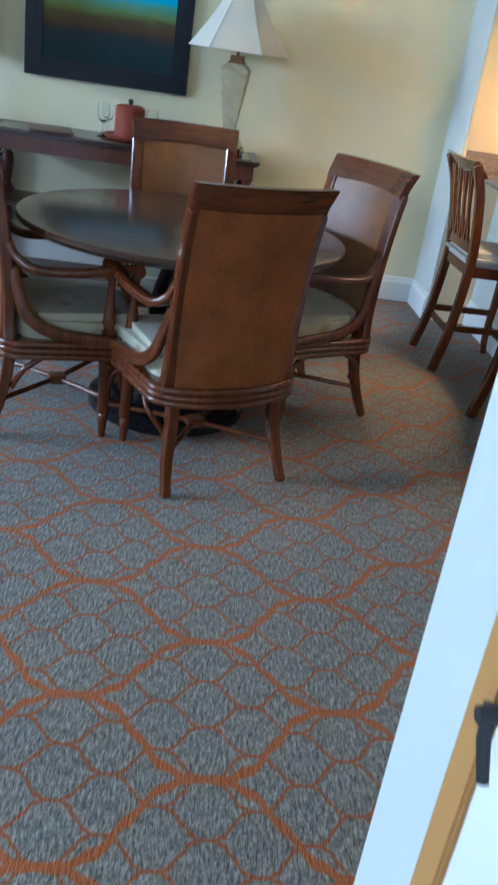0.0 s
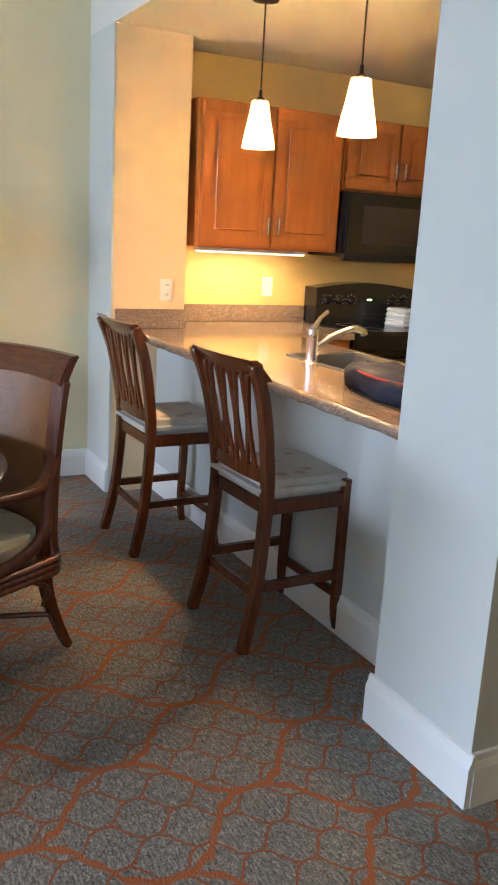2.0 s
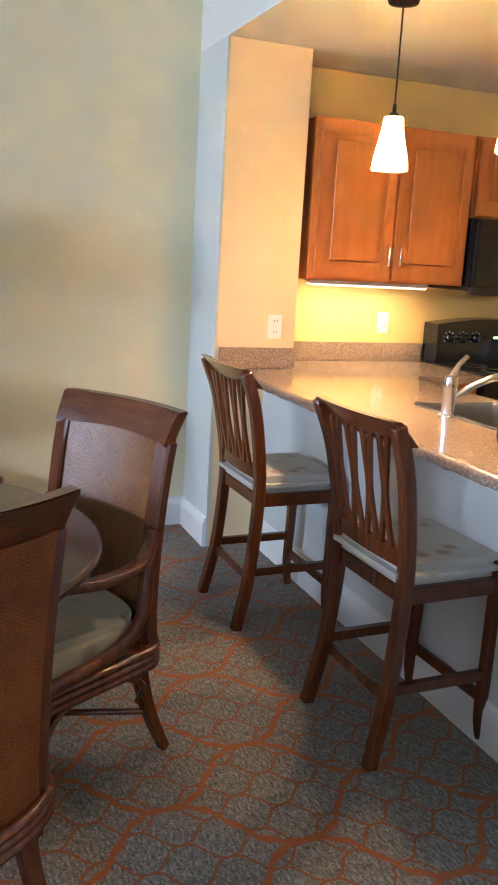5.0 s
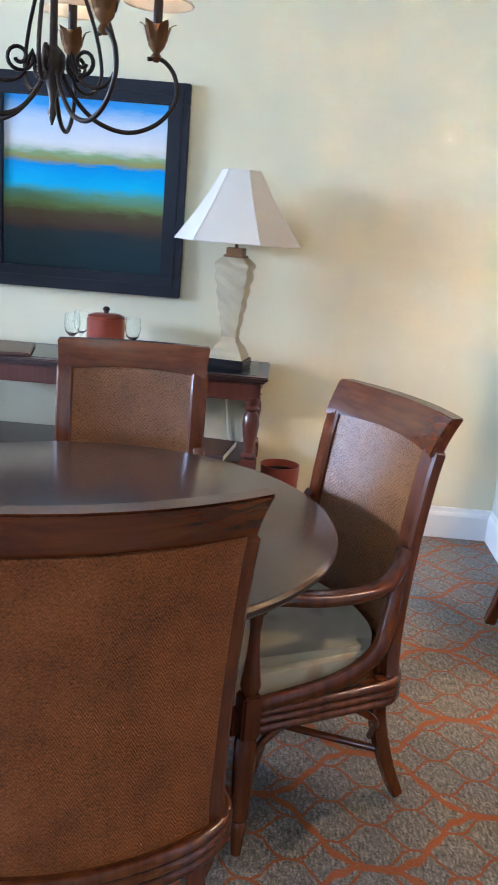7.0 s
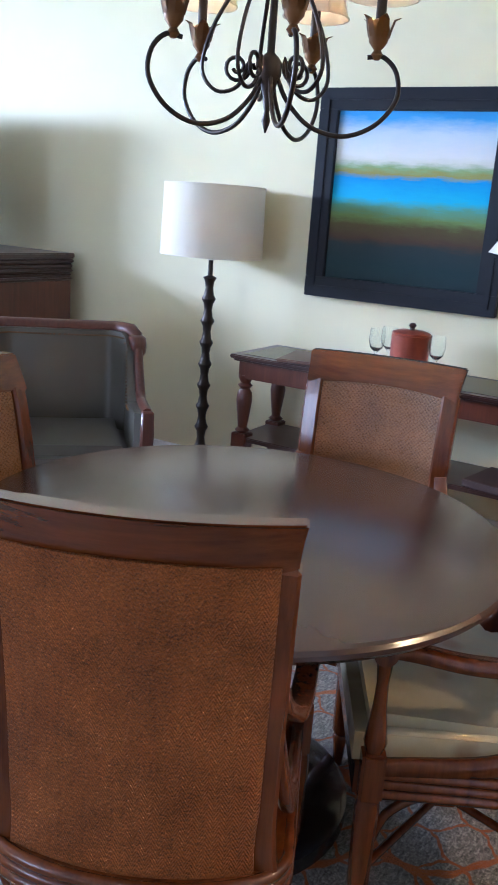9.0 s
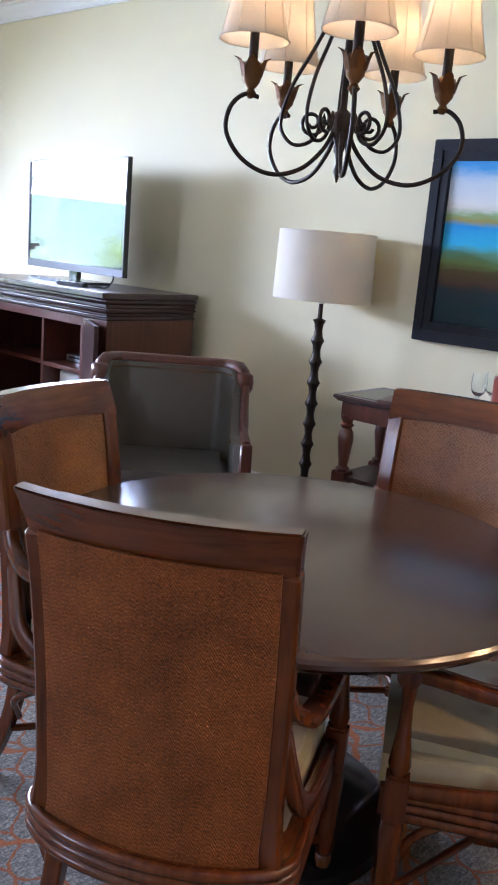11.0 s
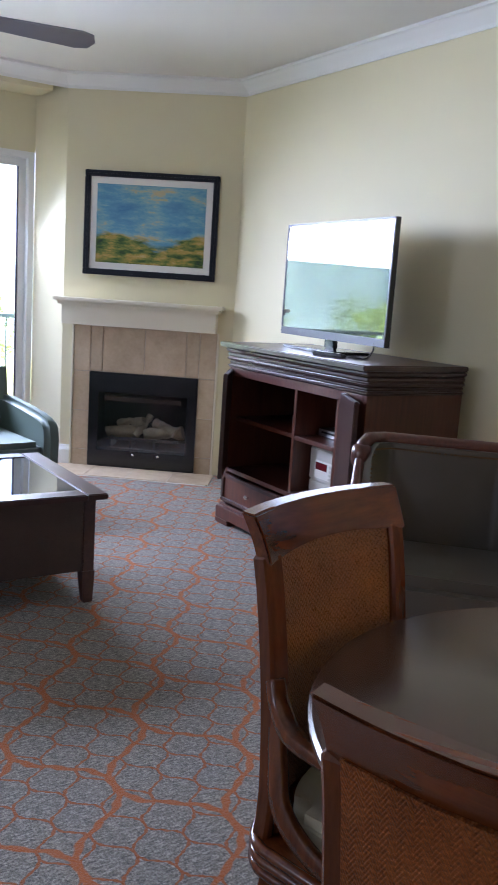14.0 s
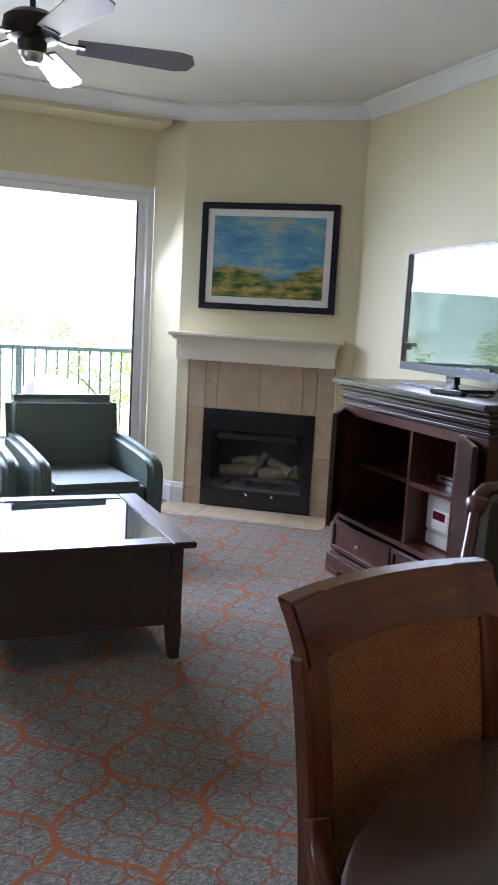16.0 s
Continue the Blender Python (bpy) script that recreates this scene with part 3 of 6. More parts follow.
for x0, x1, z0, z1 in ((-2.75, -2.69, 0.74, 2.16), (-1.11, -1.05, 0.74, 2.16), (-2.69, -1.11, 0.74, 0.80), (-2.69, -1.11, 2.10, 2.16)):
    part("window_frame", boxed(x0, x1, -2.479, -2.43, z0, z1, 0.004), WHITE, fill_window)
part("pane", boxed(-2.69, -1.11, -2.478, -2.470, 0.80, 2.10), GLASS, fill_window)
# balcony and distance
setting("balcony_floor", boxed(-8.75, -6.2, -1.5, 7.0, -0.2, -0.03), surface("concrete", (0.36, 0.35, 0.33), 0.8), "pale concrete balcony floor")
RAIL_M = surface("dark green rail paint", (0.03, 0.05, 0.045), 0.4, 0.3)
rail = root("balcony_railing", "dark painted metal balcony railing", "railing", pose(-8.55, 0, 0))
for z0, z1 in ((1.0, 1.04), (0.06, 0.09)):
    part("rail", boxed(-0.025, 0.025, -1.4, 6.8, z0, z1, 0.006), RAIL_M, rail)
for i in range(6):
    part("post", boxed(-0.03, 0.03, -1.38 + i * 1.62 - 0.03, -1.38 + i * 1.62 + 0.03, -0.03, 1.0, 0.004), RAIL_M, rail)
bal_me = None
for i in range(71):
    y = -1.3 + i * 0.115
    if bal_me is None:
        ob = part("baluster", boxed(-0.008, 0.008, -0.008, 0.008, 0.09, 1.0), RAIL_M, rail)
        bal_me = ob.data
    else:
        ob = new("baluster", bal_me)
        ob.parent = rail
    ob.location = (0, y, 0)

GRASS = surface("grass", (0.21, 0.26, 0.07), 0.9, vary=0.35, big=0.05, fine=2.0, relief=0)
setting("ground", boxed(-1500, 40, -900, 900, -12.5, -12.0), GRASS, "green meadow far below the balcony")
LEAF = surface("tree leaves", (0.20, 0.29, 0.085), 0.8, vary=0.45, big=0.5, fine=4.0, relief=0)
BARK = surface("bark", (0.10, 0.07, 0.05), 0.9)


def tree(x, y, base, height, spread, seed):
    rnd = random.Random(seed)
    t = root("tree", "broad green tree in full leaf", "tree", pose(x, y, base), "trees beyond the balcony")
    tb = tube([(0, 0, -0.1), (0.1, 0, height * 0.3), (0.0, 0.1, height * 0.6), (0.1, 0, height * 0.85)], [0.28, 0.22, 0.13, 0.04], 7)
    for k in range(5):
        a, z = rnd.uniform(0, 6.28), height * rnd.uniform(0.35, 0.6)
        tube([(0, 0, z), (math.cos(a) * spread * 0.35, math.sin(a) * spread * 0.35, z + height * 0.12), (math.cos(a) * spread * 0.7, math.sin(a) * spread * 0.7, z + height * 0.2)], [0.11, 0.07, 0.02], 6, tb)
    part("trunk", tb, BARK, t)
    verts, faces = [], []
    clumps = [(rnd.uniform(-1, 1) * spread * 0.75, rnd.uniform(-1, 1) * spread * 0.75, height * rnd.uniform(0.42, 0.95), spread * rnd.uniform(0.2, 0.42)) for _ in range(16)]
    for cx, cy, cz, cr in clumps:
        for _ in range(240):
            u = Vector((rnd.gauss(0, 1), rnd.gauss(0, 1), rnd.gauss(0, 0.8))).normalized() * cr * rnd.uniform(0.5, 1.08)
            c = Vector((cx, cy, cz)) + u
            s = rnd.uniform(0.10, 0.22)
            a = Vector((rnd.uniform(-1, 1), rnd.uniform(-1, 1), rnd.uniform(-0.5, 1))).normalized()
            b = a.orthogonal().normalized()
            n = len(verts)
            verts += [c + a * s, c + b * s * 0.6, c - a * s, c - b * s * 0.6]
            faces.append((n, n + 1, n + 2, n + 3))
    me = bpy.data.meshes.new("crown")
    me.from_pydata([tuple(v) for v in verts], [], faces)
    me.materials.append(LEAF)
    cr = new("crown", me)
    cr.parent = t
    return t


for k, (x, y, h, s) in enumerate([(-30, 0, 11.6, 3.6), (-33, -9, 12.6, 4.2), (-38, 10, 12.0, 4.0), (-29, -17, 12.0, 4.0), (-44, -4, 12.6, 4.4), (-40, -19, 12.8, 4.6), (-42, 20, 12.2, 4), (-60, -13, 13.3, 5), (-58, 7, 13.0, 5), (-56, -30, 13.4, 5.5), (-70, -22, 13.8, 5.5), (-50, -38, 13.2, 5.0), (-20, -5.5, 9.2, 2.2), (-22, -11, 9.6, 2.4), (-26, -8, 10.4, 2.6), (-24, -15.5, 9.8, 2.6), (-29, -13, 10.6, 2.8)]):
    tree(x * 1.9, y * 1.9, -12.0, h + 0.4, s * 1.35, 30 + k)
# distance haze is put into the base colour as a bluish green
FAR = surface("haze-tinted far woods", (0.19, 0.28, 0.25), 0.9, vary=0.5, big=0.12, fine=1.2, relief=0)
rnd = random.Random(5)
hv, hf = [], []
for ring, (dist, hgt) in enumerate(((150, 17), (320, 31), (700, 58))):
    n0, steps = len(hv), 260
    for i in range(steps + 1):
        a = math.pi * (0.42 + 1.16 * i / steps)
        top = -12 + hgt * (0.75 + 0.22 * math.sin(i * 0.07 + ring * 2) + 0.10 * noise.noise((i * 0.6, ring * 5, 0)) + 0.05 * rnd.random())
        for r, z in ((dist, -12), (dist * 1.02, top), (dist * 1.15, top - 1), (dist * 1.2, -12)):
            hv.append((math.cos(a) * r, math.sin(a) * r, z))
    for i in range(steps):
        for k in range(3):
            b0 = n0 + i * 4 + k
            hf.append((b0, b0 + 1, b0 + 5, b0 + 4))
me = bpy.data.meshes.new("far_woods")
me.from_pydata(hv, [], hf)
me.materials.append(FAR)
tagged(new("far_woods", me), "wooded hills in the distance, haze painted into their green", "woods", "", "stuff")

# ---- fireplace ----
fire = root("fireplace", "corner gas fireplace with sandstone tile surround and painted mantel", "fireplace", pose(CW[0], CW[1], 0, 0, 0, FIRE_TURN))
# local frame: x along the chimney wall, -y into the room
FL = math.hypot(CN[0] - CW[0], CN[1] - CW[1])
FX0, FX1, FZ = 0.235, 1.09, 0.755
part("chimney_base", box(box(box(bmesh.new(), 0, FX0, 0, 0.14, 0, 1.12), FX1, FL, 0, 0.14, 0, 1.12), FX0, FX1, 0, 0.14, FZ, 1.12), WALL, fire)
mantel = part("mantel", boxed(-0.03, FL - 0.07, -0.17, 0, 1.290, 1.318, 0.006), MANTEL, fire, "cream painted mantel shelf")
part("moulding", boxed(-0.01, FL - 0.09, -0.145, 0, 1.262, 1.290, 0.01), MANTEL, mantel)
part("frieze", boxed(0.02, FL - 0.12, -0.105, 0, 1.115, 1.262, 0.004), MANTEL, mantel)
for a, b in ((0.085, 0.10), (FL - 0.115, FL - 0.10)):
    part("trim", boxed(a, b, -0.024, 0, 0, 1.114, 0.003), MANTEL, fire)
surround = part("surround", box(box(box(bmesh.new(), 0.10, FX0, -0.006, 0, 0, 1.114), FX1, FL - 0.115, -0.006, 0, 0, 1.114), FX0, FX1, -0.006, 0, FZ, 1.114), GROUT, fire)
tiles = [(0.102, FX0 - 0.002, z0, z1) for z0, z1 in ((0.002, 0.13), (0.134, 0.44), (0.444, FZ - 0.002), (FZ + 0.002, 1.11))]
tiles += [(FX1 + 0.002, FL - 0.117, z0, z1) for z0, z1 in ((0.002, 0.13), (0.134, 0.44), (0.444, FZ - 0.002), (FZ + 0.002, 1.11))]
for a, b in ((FX0 + 0.002, 0.33), (0.334, 0.66), (0.664, 0.985), (0.989, FX1 - 0.002)):
    tiles.append((a, b, FZ + 0.002, 1.11))
for a, b, z0, z1 in tiles:
    part("tile", boxed(a, b, -0.016, -0.005, z0, z1, 0.002, seg=1), HEARTH, surround)
for nm, x0, x1, z0, z1 in (("louvre_panel", FX0, FX1, 0.60, FZ - 0.002), ("louvre_panel", FX0, FX1, 0.012, 0.14), ("side_panel", FX0, FX0 + 0.075, 0.141, 0.599), ("side_panel", FX1 - 0.075, FX1, 0.141, 0.599)):
    part(nm, boxed(x0, x1, -0.03, -0.012, z0, z1, 0.003), BLACK, fire, "black steel firebox front")
cav = bmesh.new()
box(cav, FX0, FX1, 0.40, 0.43, 0.0, FZ)
box(cav, FX0, FX0 + 0.02, -0.01, 0.40, 0.0, FZ)
box(cav, FX1 - 0.02, FX1, -0.01, 0.40, 0.0, FZ)
box(cav, FX0 + 0.02, FX1 - 0.02, -0.01, 0.40, 0.0, 0.16)
box(cav, FX0 + 0.02, FX1 - 0.02, -0.01, 0.40, 0.62, FZ)
part("firebox", cav, surface("sooty firebrick", (0.05, 0.045, 0.04), 0.9, vary=0.4, big=6), fire)
hood = bmesh.new()
box(hood, FX0 + 0.12, FX1 - 0.12, -0.02, 0.0, 0.53, 0.575, 0.006)
part("hood", hood, IRON, fire, "dark steel hood strip")
part("grate", box(box(box(box(bmesh.new(), 0.40, 0.415, 0.02, 0.22, 0.16, 0.24), 0.56, 0.575, 0.02, 0.22, 0.16, 0.24), 0.75, 0.765, 0.02, 0.22, 0.16, 0.24), 0.36, 0.95, 0.02, 0.04, 0.22, 0.24), MATBLACK, fire)
LOG = surface("ceramic log", (0.32, 0.25, 0.16), 0.9, vary=0.6, big=16, fine=60, relief=0.8)
rl = random.Random(9)
for p, q, r in [((0.36, 0.10, 0.27), (0.62, 0.13, 0.29), 0.05), ((0.66, 0.09, 0.27), (0.97, 0.13, 0.30), 0.055), ((0.44, 0.16, 0.34), (0.66, 0.08, 0.38), 0.035), ((0.60, 0.05, 0.25), (0.70, 0.16, 0.41), 0.03), ((0.74, 0.15, 0.35), (0.92, 0.07, 0.30), 0.045)]:
    pts = [Vector(p).lerp(Vector(q), k / 7) + Vector((0, rl.uniform(-0.008, 0.008), rl.uniform(-0.008, 0.008))) for k in range(8)]
    smooth(part("log", tube(pts, [r * rl.uniform(0.75, 1.1) for _ in pts], 9), LOG, fire))
for x in (0.60, 0.80):
    smooth(part("knob", lathe([(0.010, 0), (0.012, 0.006), (0.007, 0.012)], 12, m=pose(x, -0.03, 0.115, 90)), CHROME, fire))
fg = part("fire_glass", boxed(FX0 + 0.075, FX1 - 0.075, -0.018, -0.014, 0.14, 0.60), GLASS, fire)
fg.visible_shadow = False

# hearth strip, flush with the carpet
u = (Vector(CN) - Vector(CW)).normalized()
n_in = Vector((u.y, -u.x))
hearth = setting("hearth", prism([tuple(Vector(CW) + u * a + n_in * b) for a, b in ((-0.02, 0.0), (FL - 0.1, 0.0), (FL - 0.1, 0.40), (-0.02, 0.40))], -0.02, 0.004), GROUT, "sandstone tile hearth strip")
for i in range(4):
    a0, a1 = 0.0 + i * 0.315, 0.309 + i * 0.315
    part("tile", prism([tuple(Vector(CW) + u * a + n_in * b) for a, b in ((a0, 0.035), (a1, 0.035), (a1, 0.385), (a0, 0.385))], 0.0, 0.008, bev=0.002), HEARTH, hearth)


# ---- pictures ----
def picture(name, label, m, w, h, rim, mat_w, art, frame_mat, depth=0.035):
    """A framed picture; local x across, z up, hung with its back at y = 0 and its face to -y."""
    p = root(name, label, "picture", m)
    fb = bmesh.new()
    for x0, x1, z0, z1 in ((0, w, 0, rim), (0, w, h - rim, h), (0, rim, rim, h - rim), (w - rim, w, rim, h - rim)):
        box(fb, x0, x1, -depth, 0, z0, z1, 0.004)
    s = rim * 0.35
    for x0, x1, z0, z1 in ((s, w - s, s, s * 1.6), (s, w - s, h - s * 1.6, h - s), (s, s * 1.6, s, h - s), (w - s * 1.6, w - s, s, h - s)):
        box(fb, x0, x1, -depth - 0.006, -depth + 0.002, z0, z1, 0.002)
    part("frame", fb, frame_mat, p)
    if mat_w:
        part("mount", boxed(rim, w - rim, -0.016, -0.004, rim, h - rim), PLASTIC, p, "white card mount")
    i = rim + mat_w
    part("canvas", boxed(i, w - i, -0.021, -0.015, i, h - i), art, p)
    return p


SEA = band_painting("abstract seascape", [(0.0, (0.010, 0.022, 0.026)), (0.18, (0.012, 0.036, 0.042)), (0.27, (0.022, 0.040, 0.045)), (0.31, (0.085, 0.045, 0.028)), (0.37, (0.10, 0.085, 0.03)), (0.41, (0.15, 0.23, 0.07)), (0.46, (0.10, 0.30, 0.22)), (0.50, (0.03, 0.42, 0.66)), (0.59, (0.015, 0.28, 0.64)), (0.615, (0.30, 0.26, 0.06)), (0.64, (0.24, 0.36, 0.16)), (0.67, (0.62, 0.62, 0.56)), (0.70, (0.68, 0.68, 0.68)), (0.80, (0.50, 0.60, 0.70)), (0.87, (0.06, 0.32, 0.70))], 1 / 0.93, 0.0, 0.032)
MEADOW = dune_painting("meadow painting")
picture("framed_painting", "abstract sea painting in a wide ebonised frame on the wall", pose(-1.0, north_y(-1.0) - 0.003, 1.06, 0, 0, NORTH_TURN), 0.925, 0.93, 0.095, 0.0, SEA, FRAMEBLUE, 0.04)
picture("framed_print", "meadow and sky print, white mount, black frame, above the mantel", Matrix.Translation((CW[0], CW[1], 0)) @ pose(0, 0, 0, 0, 0, FIRE_TURN) @ pose(0.155, -0.003, 1.50, 0, 0, 0), 1.02, 0.77, 0.045, 0.05, MEADOW, FRAMEBLUE)

# ---- dining table ----
TC = (-0.012, 3.265)
table = root("dining_table", "round dark-stained pedestal dining table", "table", pose(*TC, 0))
smooth(part("tabletop", lathe([(0.52, 0.705), (0.585, 0.712), (0.602, 0.722), (0.612, 0.733), (0.612, 0.742), (0.606, 0.749), (0.595, 0.752), (0.0005, 0.752)], 96), TABLETOP, table), 30)
smooth(part("pedestal", lathe([(0.10, 0.05), (0.085, 0.10), (0.07, 0.18), (0.085, 0.30), (0.105, 0.40), (0.09, 0.50), (0.065, 0.58), (0.08, 0.62), (0.12, 0.66), (0.14, 0.706)], 32), BLACK, table), 50)
foot = bmesh.new()
lathe([(0.30, 0.0), (0.315, 0.012), (0.315, 0.05), (0.30, 0.062), (0.20, 0.072), (0.12, 0.10), (0.10, 0.15)], 48, foot)
smooth(part("base", foot, BLACK, table, "glossy black round base"), 40)


# ---- dining chairs ----
def back_at(u, z):
    """The chair back's rear face: u from -1 to 1 across, z height; local y is ahead, x right."""
    t = (z - 0.30) / 0.72
    half = 0.224 + 0.006 * t + 0.030 * (max(0, 0.24 - t) / 0.24) ** 2
    rake = 0.006 - 0.052 * t + 0.022 * math.sin(math.pi * min(1, max(0, t)))
    if t > 0.86:
        rake -= 0.55 * (t - 0.86) ** 1.5
    bow = 0.055 * (1 - 0.35 * t) * (u * u)
    return Vector((u * half, rake + bow, z))


def dining_chair():
    c = root("dining_chair", "chestnut dining armchair with woven cane back and olive floral seat", "chair", Matrix(), "chairs round the dining table")
    # woven back, front and rear skins
    def skin(y_off):
        def fn(a, b):
            z = 0.43 + b * 0.51
            u = -0.86 + 1.72 * a
            p = back_at(u, z)
            p.y += y_off
            return p, (0, 1 if y_off > 0 else -1, 0)
        return fn
    smooth(part("back_cane", sheet(skin(0.025), 14, 14, 0.006), CANE_IN, c, "glossy woven cane"))
    def rear(a, b):
        z = 0.366 + b * 0.575
        p = back_at((-0.925 + 1.85 * a) * (1 - 0.05 * max(0, 0.2 - b) / 0.2), z)
        p.y -= 0.0105
        return p, (0, -1, 0)
    smooth(part("back_panel", sheet(rear, 14, 14, 0.010), CANE_OUT, c, "matt brown woven raffia rear panel"))
    def crest(a, b):
        p = back_at((-1.03 + 2.06 * a) * (1 + 0.035 * b * b), 0.925 + b * 0.095)
        p.y -= 0.008
        p.z += 0.014 * (1 - (2 * a - 1) ** 2) * (1 - b)
        return p, (0, -1, 0)
    cr = part("crest_rail", eased(sheet(crest, 18, 8, 0.040), 0.0045), CRESTWOOD, c)
    smooth(cr, 50)
    for s in (-1, 1):
        pts = [back_at(s * 0.935, z) + Vector((0, 0.011, 0)) for z in [0.34 + 0.0600 * k for k in range(11)]]
        smooth(part("stile", sweep_box(pts, [0.052] * 11, [0.038] * 11, bev=0.006), CHAIRWOOD, c), 35)
    def bottom(a, b):
        p = back_at(-0.9 + 1.8 * a, 0.36 + b * 0.045)
        return p, (0, -1, 0)
    smooth(part("lower_rail", sheet(bottom, 12, 2, 0.04), CHAIRWOOD, c))
    # reeded seat rail, rounded at the rear
    outline = []
    for k in range(25):
        a = math.pi * k / 24
        outline.append((0.262 * math.cos(a), 0.10 - 0.115 * math.sin(a)))
    for zz in (0.318, 0.340, 0.362):
        path = [(0.262, 0.50, zz), (0.262, 0.30, zz)] + [(x, y, zz) for x, y in outline] + [(-0.262, 0.30, zz), (-0.262, 0.50, zz)]
        smooth(part("seat_rail", tube(path, 0.0125, 8), CHAIRWOOD, c), 60)
    solid = [(0.255, 0.51)] + [(x * 0.97, y + 0.004) for x, y in outline] + [(-0.255, 0.51)]
    part("seat_frame", prism(solid, 0.308, 0.372), CHAIRWOOD, c)
    cush = [(0.235, 0.515)] + [(x * 0.88, y * 0.9 + 0.075) for x, y in outline] + [(-0.235, 0.515)]
    cu = prism(cush, 0.372, 0.465)
    bmesh.ops.bevel(cu, geom=[e for e in cu.edges if abs(e.verts[0].co.z - e.verts[1].co.z) < 1e-4 and e.verts[0].co.z > 0.4], offset=0.03, segments=4, affect="EDGES", clamp_overlap=True)
    smooth(part("seat_cushion", cu, FABRIC, c, "olive floral fabric"), 60)
    for s in (-1, 1):
        # arm: flows out of the stile, dips, runs to a scroll on the front post
        arm = curve_pts([(s * 0.222, 0.060, 0.70), (s * 0.232, 0.085, 0.655), (s * 0.255, 0.15, 0.620), (s * 0.268, 0.30, 0.622), (s * 0.270, 0.42, 0.640), (s * 0.270, 0.475, 0.645)], 6)
        n = len(arm)
        a_ob = part("arm", sweep_box(arm, [0.036 + 0.006 * math.sin(math.pi * k / n) for k in range(n)], [0.027] * n, bev=0.007), CHAIRWOOD, c)
        smooth(a_ob, 50)
        smooth(part("scroll", lathe([(0.012, -0.028), (0.024, -0.026), (0.026, 0), (0.024, 0.026), (0.012, 0.028)], 14, m=pose(s * 0.270, 0.482, 0.642, 0, 90, 0)), CHAIRWOOD, a_ob), 50)
        smooth(part("arm_post", lathe([(0.018, 0.42), (0.024, 0.44), (0.020, 0.47), (0.014, 0.52), (0.012, 0.57), (0.016, 0.615), (0.02, 0.628)], 14, m=pose(s * 0.268, 0.478, 0)), CHAIRWOOD, c), 50)
        # swooping side board from stile to seat rail
        sw = curve_pts([(s * 0.224, 0.075, 0.62), (s * 0.236, 0.095, 0.54), (s * 0.252, 0.13, 0.455), (s * 0.258, 0.24, 0.398), (s * 0.262, 0.46, 0.378)], 6)
        k = len(sw)
        smooth(part("side_board", sweep_box(sw, [0.024] * k, [0.034 + 0.012 * math.sin(math.pi * i / k) for i in range(k)], bev=0.005), CHAIRWOOD, c), 50)
        fl = bmesh.new()
        box(fl, s * 0.268 - 0.024, s * 0.268 + 0.024, 0.454, 0.502, 0.31, 0.42, 0.006)
        lathe([(0.012, 0.0), (0.017, 0.06), (0.021, 0.085), (0.016, 0.092), (0.023, 0.105), (0.026, 0.29), (0.022, 0.312)], 12, fl, pose(s * 0.268, 0.478, 0))
        smooth(part("front_leg", fl, CHAIRWOOD, c), 45)
        leg = curve_pts([(s * 0.190, 0.075, 0.345), (s * 0.195, 0.060, 0.22), (s * 0.212, 0.030, 0.10), (s * 0.224, -0.012, 0.0)], 5)
        m = len(leg)
        smooth(part("rear_leg", sweep_box(leg, [0.042 - 0.014 * i / m for i in range(m)], [0.042 - 0.014 * i / m for i in range(m)], bev=0.004), CHAIRWOOD, c), 40)
        for y0, y1 in ((0.47, 0.37), (0.08, 0.18)):
            br = curve_pts([(s * (0.262 if y0 > 0.3 else 0.2), y0, 0.18), (s * 0.255, y0 + (y1 - y0) * 0.35, 0.265), (s * 0.250, y1, 0.312)], 6)
            smooth(part("bracket", tube(br, 0.010, 8), CHAIRWOOD, c), 60)
    for s in (-1, 1):
        smooth(part("stretcher", tube([(s * 0.262, 0.47, 0.135), (0, 0.26, 0.135), (-s * 0.205, 0.045, 0.135)], 0.010, 8), CHAIRWOOD, c), 60)
    part("stretcher_block", boxed(-0.032, 0.032, 0.228, 0.292, 0.118, 0.152, 0.006), CHAIRWOOD, c)
    return c


def facing(tl, tr):
    """The pose of a chair whose crest ends, seen from behind, stand at these two plan points."""
    a, b = Vector(tl), Vector(tr)
    mid, d = (a + b) / 2, (b - a).normalized()
    fwd = Vector((-d.y, d.x))
    o = mid + fwd * 0.042
    return pose(o.x, o.y, 0, 0, 0, math.degrees(math.atan2(d.y, d.x)))


chair = dining_chair()
chair.matrix_world = facing((0.014, 2.462), (0.449, 2.674))
for tl, tr in (((0.868, 3.388), (0.638, 3.796)), ((0.192, 4.190), (-0.290, 4.122)), ((-0.786, 3.264), (-0.666, 2.799))):
    copy_thing(chair, facing(tl, tr))


